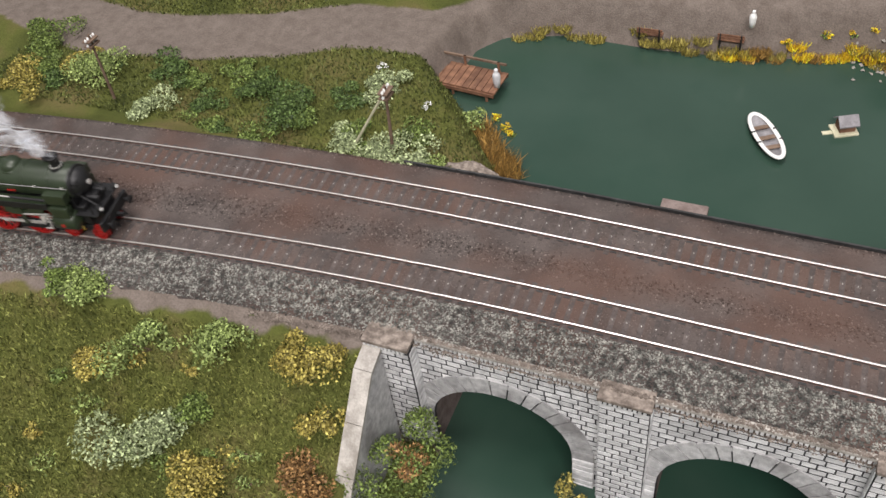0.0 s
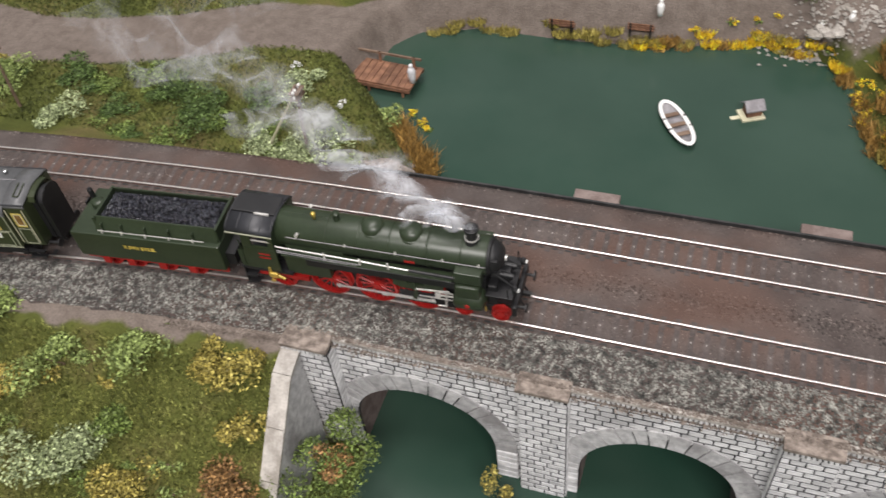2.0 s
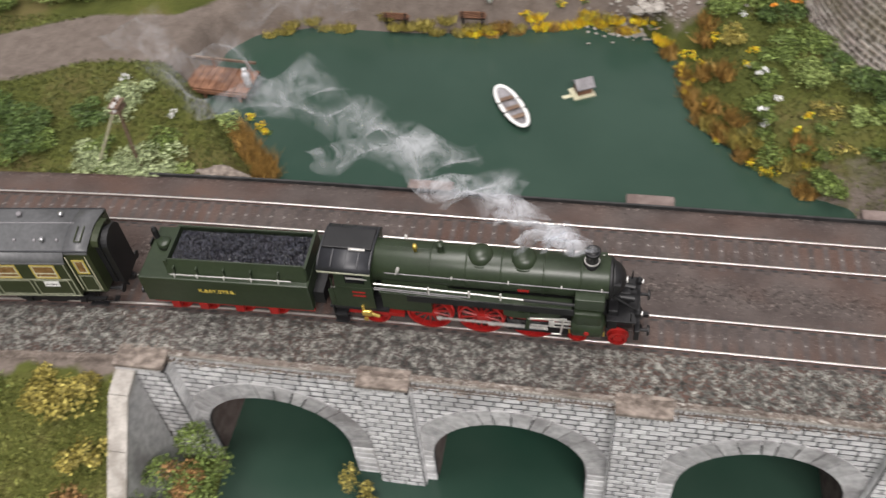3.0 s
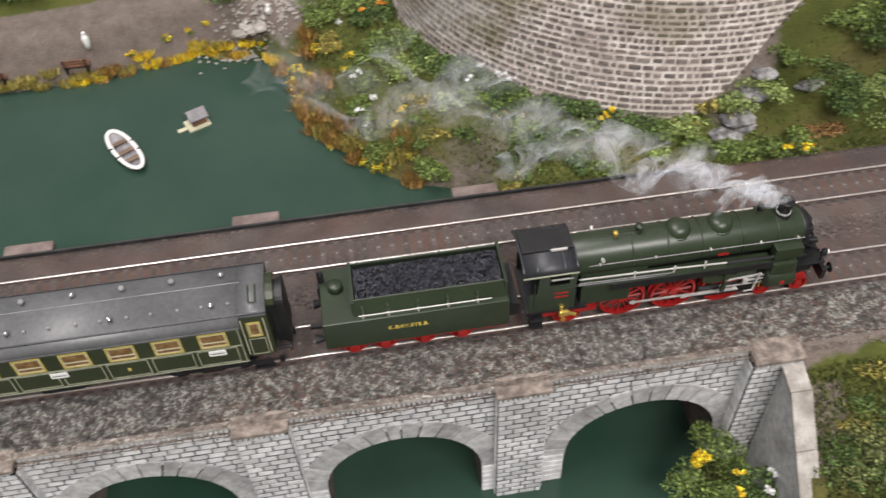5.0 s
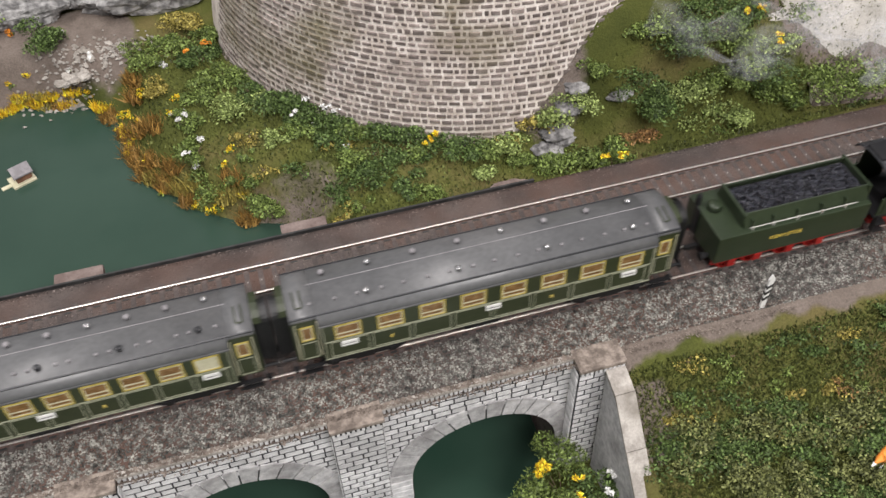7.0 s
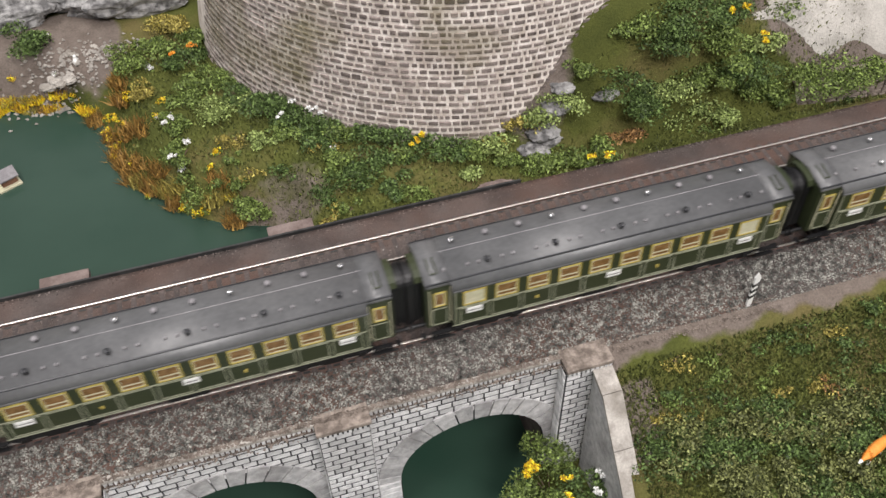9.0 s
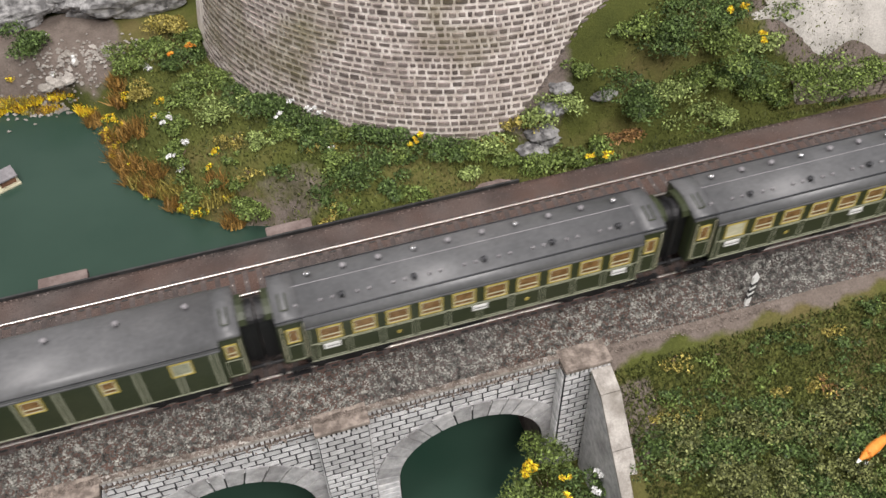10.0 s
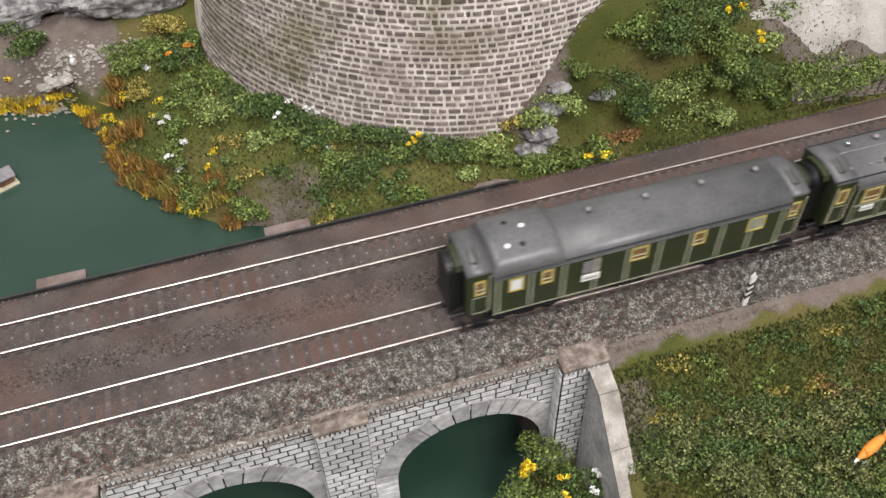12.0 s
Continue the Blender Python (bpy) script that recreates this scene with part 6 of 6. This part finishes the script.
        part("roof_stub", lathe([(0.6, -0.3), (0.75, 1.1), (0.3, 1.5)], seg=8, at=(xc + 3, -8.6, roof_z(8.6))), M_SLATE, th)
    coach_ends(th, x1, 1, M_COACH)
    coach_ends(th, x0, -1, M_COACH)
    part("underframe", B(x0 + 3, x1 - 3, -10, 10, 9, 13.4), M_BLACK, th)
    for xc in (x1 - 30, x0 + 30):
        bogie(th, xc, 20, 14)
    return th


def make_van(front, length):
    th = thing("baggage_van", 0, 0, 0, "olive green baggage van with pale strips and raised lookout roof", "railway van")
    x1, x0 = front, front - length
    part("body", B(x0 + 12, x1 - 10, -16.0, 16.0, 13.4, 38.2, bevel=0.4), M_COACH, th)
    for a, b in ((x1 - 10, x1 - 0.6), (x0 + 0.6, x0 + 12)):
        part("vestibule", B(a, b, -14.0, 14.0, 13.4, 42.2, bevel=0.4), M_COACH, th)
    part("roof", shell(ROOF_PROFILE, x0 + 11.6, x1 - 9.6), M_ROOF, th, "smooth grey roof", True)
    for a, b in ((x0, x0 + 11.7), (x1 - 9.7, x1)):
        part("end_roof", shell([(-14.4, 41.6)] + ROOF_TOP + [(14.4, 41.6)], a, b), M_ROOF, th, "", True)
    for s in (-1, 1):
        part("roof_seam", prism_x([(s * 16.5, 39.6), (s * 16.3, 40.2), (s * 15.8, 40.4), (s * 15.8, 39.6)], x0 + 11.6, x1 - 9.6), M_CABROOF, th)
        part("rain_strip", prism_x([(s * 16.6, 37.4), (s * 17.0, 37.4), (s * 17.0, 38.2), (s * 16.6, 38.2)], x0 + 11.6, x1 - 9.6), M_ROOF, th)
    # raised lookout with rounded shoulders
    bm = bmesh.new()
    rings = []
    for x, grow in ((x0 + 12.2, 0.2), (x0 + 12.6, 2.2), (x0 + 13.8, 3.4), (x0 + 16, 3.9), (x0 + 41, 3.9), (x0 + 44, 3.3), (x0 + 45.6, 1.8), (x0 + 46.0, 0.2)):
        rings.append([bm.verts.new((x, y * (1.0 + 0.004 * grow), z + grow * (1.0 if abs(y) < 15 else 0.72))) for y, z in ROOF_PROFILE])
    for a, b in zip(rings, rings[1:]):
        for k in range(len(a) - 1):
            bm.faces.new((a[k], a[k + 1], b[k + 1], b[k]))
    bm.faces.new(rings[0])
    bm.faces.new(rings[-1])
    part("lookout", bm, M_ROOF, th, "raised rounded lookout roof", True)
    for dx, yy, m in ((21, -7.5, M_WHITE), (28, -8, M_BLACK), (31, 2, M_WHITE), (24, 6, M_BLACK)):
        part("roof_lid", lathe([(1.3, -0.6), (1.3, 0.25), (0.9, 0.45)], seg=14, at=(x0 + dx, yy, roof_z(yy) + 3.9)), m, th)
    for k in range(4):
        roof_ventilator(th, x1 - 20 - 29 * k, 4.0, M_SLATE)
    for s in (-1, 1):
        y = s * 16.0
        ya, yb = sorted((y, y + s * .35))
        for k in range(10):
            xc = x0 + 14 + (length - 27) / 9 * k
            for dx in (-1.1, 1.1):
                part("strip", B(xc + dx - 0.4, xc + dx + 0.4, ya, yb, 13.6, 37.4), M_STRIP, th, "pale vertical strip")
        for dx, w, m in ((23, 3.0, M_WHITE), (38, 2.4, M_WINDOW), (84, 4.0, M_WINDOW), (115, 2.8, M_WINDOW), (145, 4.0, M_STRIP)):
            window_unit(th, x0 + dx, w, 27.6, 35.2, y, m if s < 0 else M_WINDOW, "", m is M_WINDOW)
        xc = x0 + 60
        part("hatch_pane", B(xc - 4.4, xc + 4.4, min(y, y + s * .3), max(y, y + s * .3), 27, 34.6), M_SLATE, th)
        part("destination_board", B(xc - 4.6, xc + 4.6, min(y, y + s * .7), max(y, y + s * .7), 21.4, 25.4), M_WHITE, th, "white board with an unreadable line")
        part("board_writing", B(xc - 3.6, xc + 3.6, min(y + s * .7, y + s * .8), max(y + s * .7, y + s * .8), 23.0, 23.8), M_SLATE, th)
        part("sill_line", B(x0 + 12, x1 - 10, ya, yb, 13.0, 13.6), M_STRIP, th)
        for xc in (x1 - 5.4, x0 + 6.2):
            yd = s * 14.0
            window_unit(th, xc, 2.0, 28.4, 36.4, yd, M_WINDOW, "", True)
            part("door_line", frame_ring(bmesh.new(), xc - 3.6, xc + 3.6, 14.6, 26.0, yd, 0.42, 0.25), M_STRIP, th)
            part("door_rail", R((xc + 4.6, yd + s * .6, 16), (xc + 4.6, yd + s * .6, 40), 0.26, seg=6), M_CREAM, th)
            for zz in (5.6, 9.2):
                part("footboard", B(xc - 4.4, xc + 4.4, min(yd, yd + s * 2), max(yd, yd + s * 2), zz, zz + 0.7), M_BLACK, th)
        part("battery_box", B(x0 + 76, x0 + 92, min(s * 9, s * 13), max(s * 9, s * 13), 5.4, 12.9, bevel=0.4), M_BLACK, th)
    coach_ends(th, x1, 1, M_COACH)
    coach_ends(th, x0, -1, M_COACH)
    part("underframe", B(x0 + 3, x1 - 3, -10, 10, 9, 13.4), M_BLACK, th)
    for xc in (x1 - 30, x0 + 30):
        bogie(th, xc, 18, 12)
    return th


LOCO, TENDER = make_loco(), make_tender()
COACHES = [make_coach("passenger_coach", -230 - 197 * k, 182, 10 if k else 8, k == 1) for k in range(3)]
VAN = make_van(-230 - 591, 172)


# ---- smoke: torn rigid sheets that trail the chimney ----
def smoke_wisp(length, width, seed, dense):
    g = np.random.default_rng(seed)
    nu, nv = 26, 9
    verts, val = [], []
    ph = g.uniform(0, 6.3, 6)
    calm = min(1.0, length / 60.0)
    for i in range(nu):
        u = i / (nu - 1)
        cx = -length * u
        cy = calm * (6 * math.sin(5 * u + ph[0]) * u + 2.4 * math.sin(12 * u + ph[1]) * u)
        cz = calm * (8 * math.sin(4 * u + ph[2]) * u + 3 * math.sin(11 * u + ph[3]) * u) + 0.12 * length * u
        w = width * (0.35 + 0.65 * math.sin(math.pi * (0.15 + 0.8 * u))) * (0.75 + 0.35 * math.sin(9 * u + ph[4]))
        for j in range(nv):
            v = j / (nv - 1) * 2 - 1
            roll = 0.84 + 0.7 * math.sin(3.2 * u + ph[5])
            verts.append((cx + 2 * math.sin(7 * v + 9 * u), cy + v * w * math.sin(roll), cz + v * w * math.cos(roll) + 2.5 * math.sin(4 * v + 8 * u + ph[0])))
            val.append(dense * (1 - abs(v) ** 2.2) * math.sin(math.pi * min(1, max(0, 0.04 + 0.92 * u))) ** 0.5)
    faces = [(i * nv + j, (i + 1) * nv + j, (i + 1) * nv + j + 1, i * nv + j + 1) for i in range(nu - 1) for j in range(nv - 1)]
    me = mesh_of("smoke_wisp", verts, faces, M_SMOKE, True)
    at = me.attributes.new("dense", "FLOAT", "POINT")
    at.data.foreach_set("value", np.array(val, np.float32))
    ob = new("smoke_wisp", me)
    ob.visible_shadow = True
    return tagged(ob, "thin torn wisp of white smoke from the chimney", "smoke", "smoke trail")


SMOKE = []
for k, (dx, dy, dz, L, w, dens) in enumerate([(1, 0, 54, 22, 4.5, 1.0), (-2, 1, 56, 30, 7, 1.0), (-8, 3, 58, 34, 8, 0.95), (-20, 8, 64, 46, 9, 0.85), (-30, 14, 70, 50, 11, 0.8), (-50, 20, 80, 50, 13, 0.7), (-70, 26, 74, 55, 13, 0.6),
                                              (-92, 34, 88, 60, 15, 0.5), (-112, 48, 98, 60, 16, 0.42), (-136, 44, 90, 70, 15, 0.32), (-165, 60, 96, 60, 18, 0.28), (-110, 80, 110, 60, 16, 0.22)]):
    SMOKE.append((smoke_wisp(L, w, 40 + k, dens), dx, dy, dz, k))


# ---- what moves ----
TRAVEL = [(0.0, -446.0), (1.5, -239.0), (2.5, -106.0), (3.5, 26.5), (5.5, 298.0), (6.5, 433.0), (9.5, 829.0), (10.5, 961.0), (12.0, 1168.0)]


def travelled(t):
    """The chimney's place along the near track, smoothly through the fitted times."""
    ts, xs = [a for a, _ in TRAVEL], [b for _, b in TRAVEL]
    sl = np.gradient(np.array(xs), np.array(ts))
    k = min(max(int(np.searchsorted(ts, t, "right")) - 1, 0), len(ts) - 2)
    h = ts[k + 1] - ts[k]
    u = (t - ts[k]) / h
    return float((2 * u ** 3 - 3 * u ** 2 + 1) * xs[k] + (u ** 3 - 2 * u ** 2 + u) * h * sl[k] + (3 * u ** 2 - 2 * u ** 3) * xs[k + 1] + (u ** 3 - u ** 2) * h * sl[k + 1])


def on_track(head, mid, half):
    """Pose of a vehicle whose bogies stand half before and behind its middle; its own origin lies under the chimney."""
    a, b = head + mid + half, head + mid - half
    ya, yb = near_y(a), near_y(b)
    ang = math.atan2(ya - yb, a - b)
    return pose((head + mid) * MM, (ya + yb) / 2 * MM, 0, 0, 0, math.degrees(ang)) @ pose(-mid * MM, 0, 0)


def motions():
    times = [round(0.1 * k, 1) for k in range(121)]
    sparse = [round(0.25 * k, 2) for k in range(49)]
    for ob, mid, half in [(LOCO, -48, 40), (TENDER, -168, 25)] + [(c, -230 - 197 * k - 91, 61) for k, c in enumerate(COACHES)] + [(VAN, -230 - 591 - 86, 56)]:
        walk(ob, [(t, on_track(travelled(t), mid, half)) for t in sparse])
    start = travelled(0)
    for ob, x, r in TURNING:
        walk(ob, [(t, pose(x * MM, 0, r * MM, 0, math.degrees((travelled(t) - start) / max(r, 9.5)), 0)) for t in times])
    for ob, phase, reach in RODS:
        rows = []
        for t in times:
            a = (travelled(t) - start) / 10.7 + math.radians(phase)
            rows.append((t, pose(reach * math.cos(a) * MM, 0, (10.7 - reach * math.sin(a)) * MM)))
        walk(ob, rows)
    for ob, dx, dy, dz, k in SMOKE:
        rows = []
        for t in sparse:
            x = travelled(t) + dx
            sway = k * 0.9
            rows.append((t, pose(x * MM, (near_y(x) + dy + 0.5 * k * math.sin(0.9 * t + sway)) * MM, (dz + 0.5 * k * math.sin(1.3 * t + sway)) * MM, 8 * math.sin(0.7 * t + k) * min(1, k / 3), 0, 5 * math.sin(0.8 * t + k))))
        walk(ob, rows)


motions()
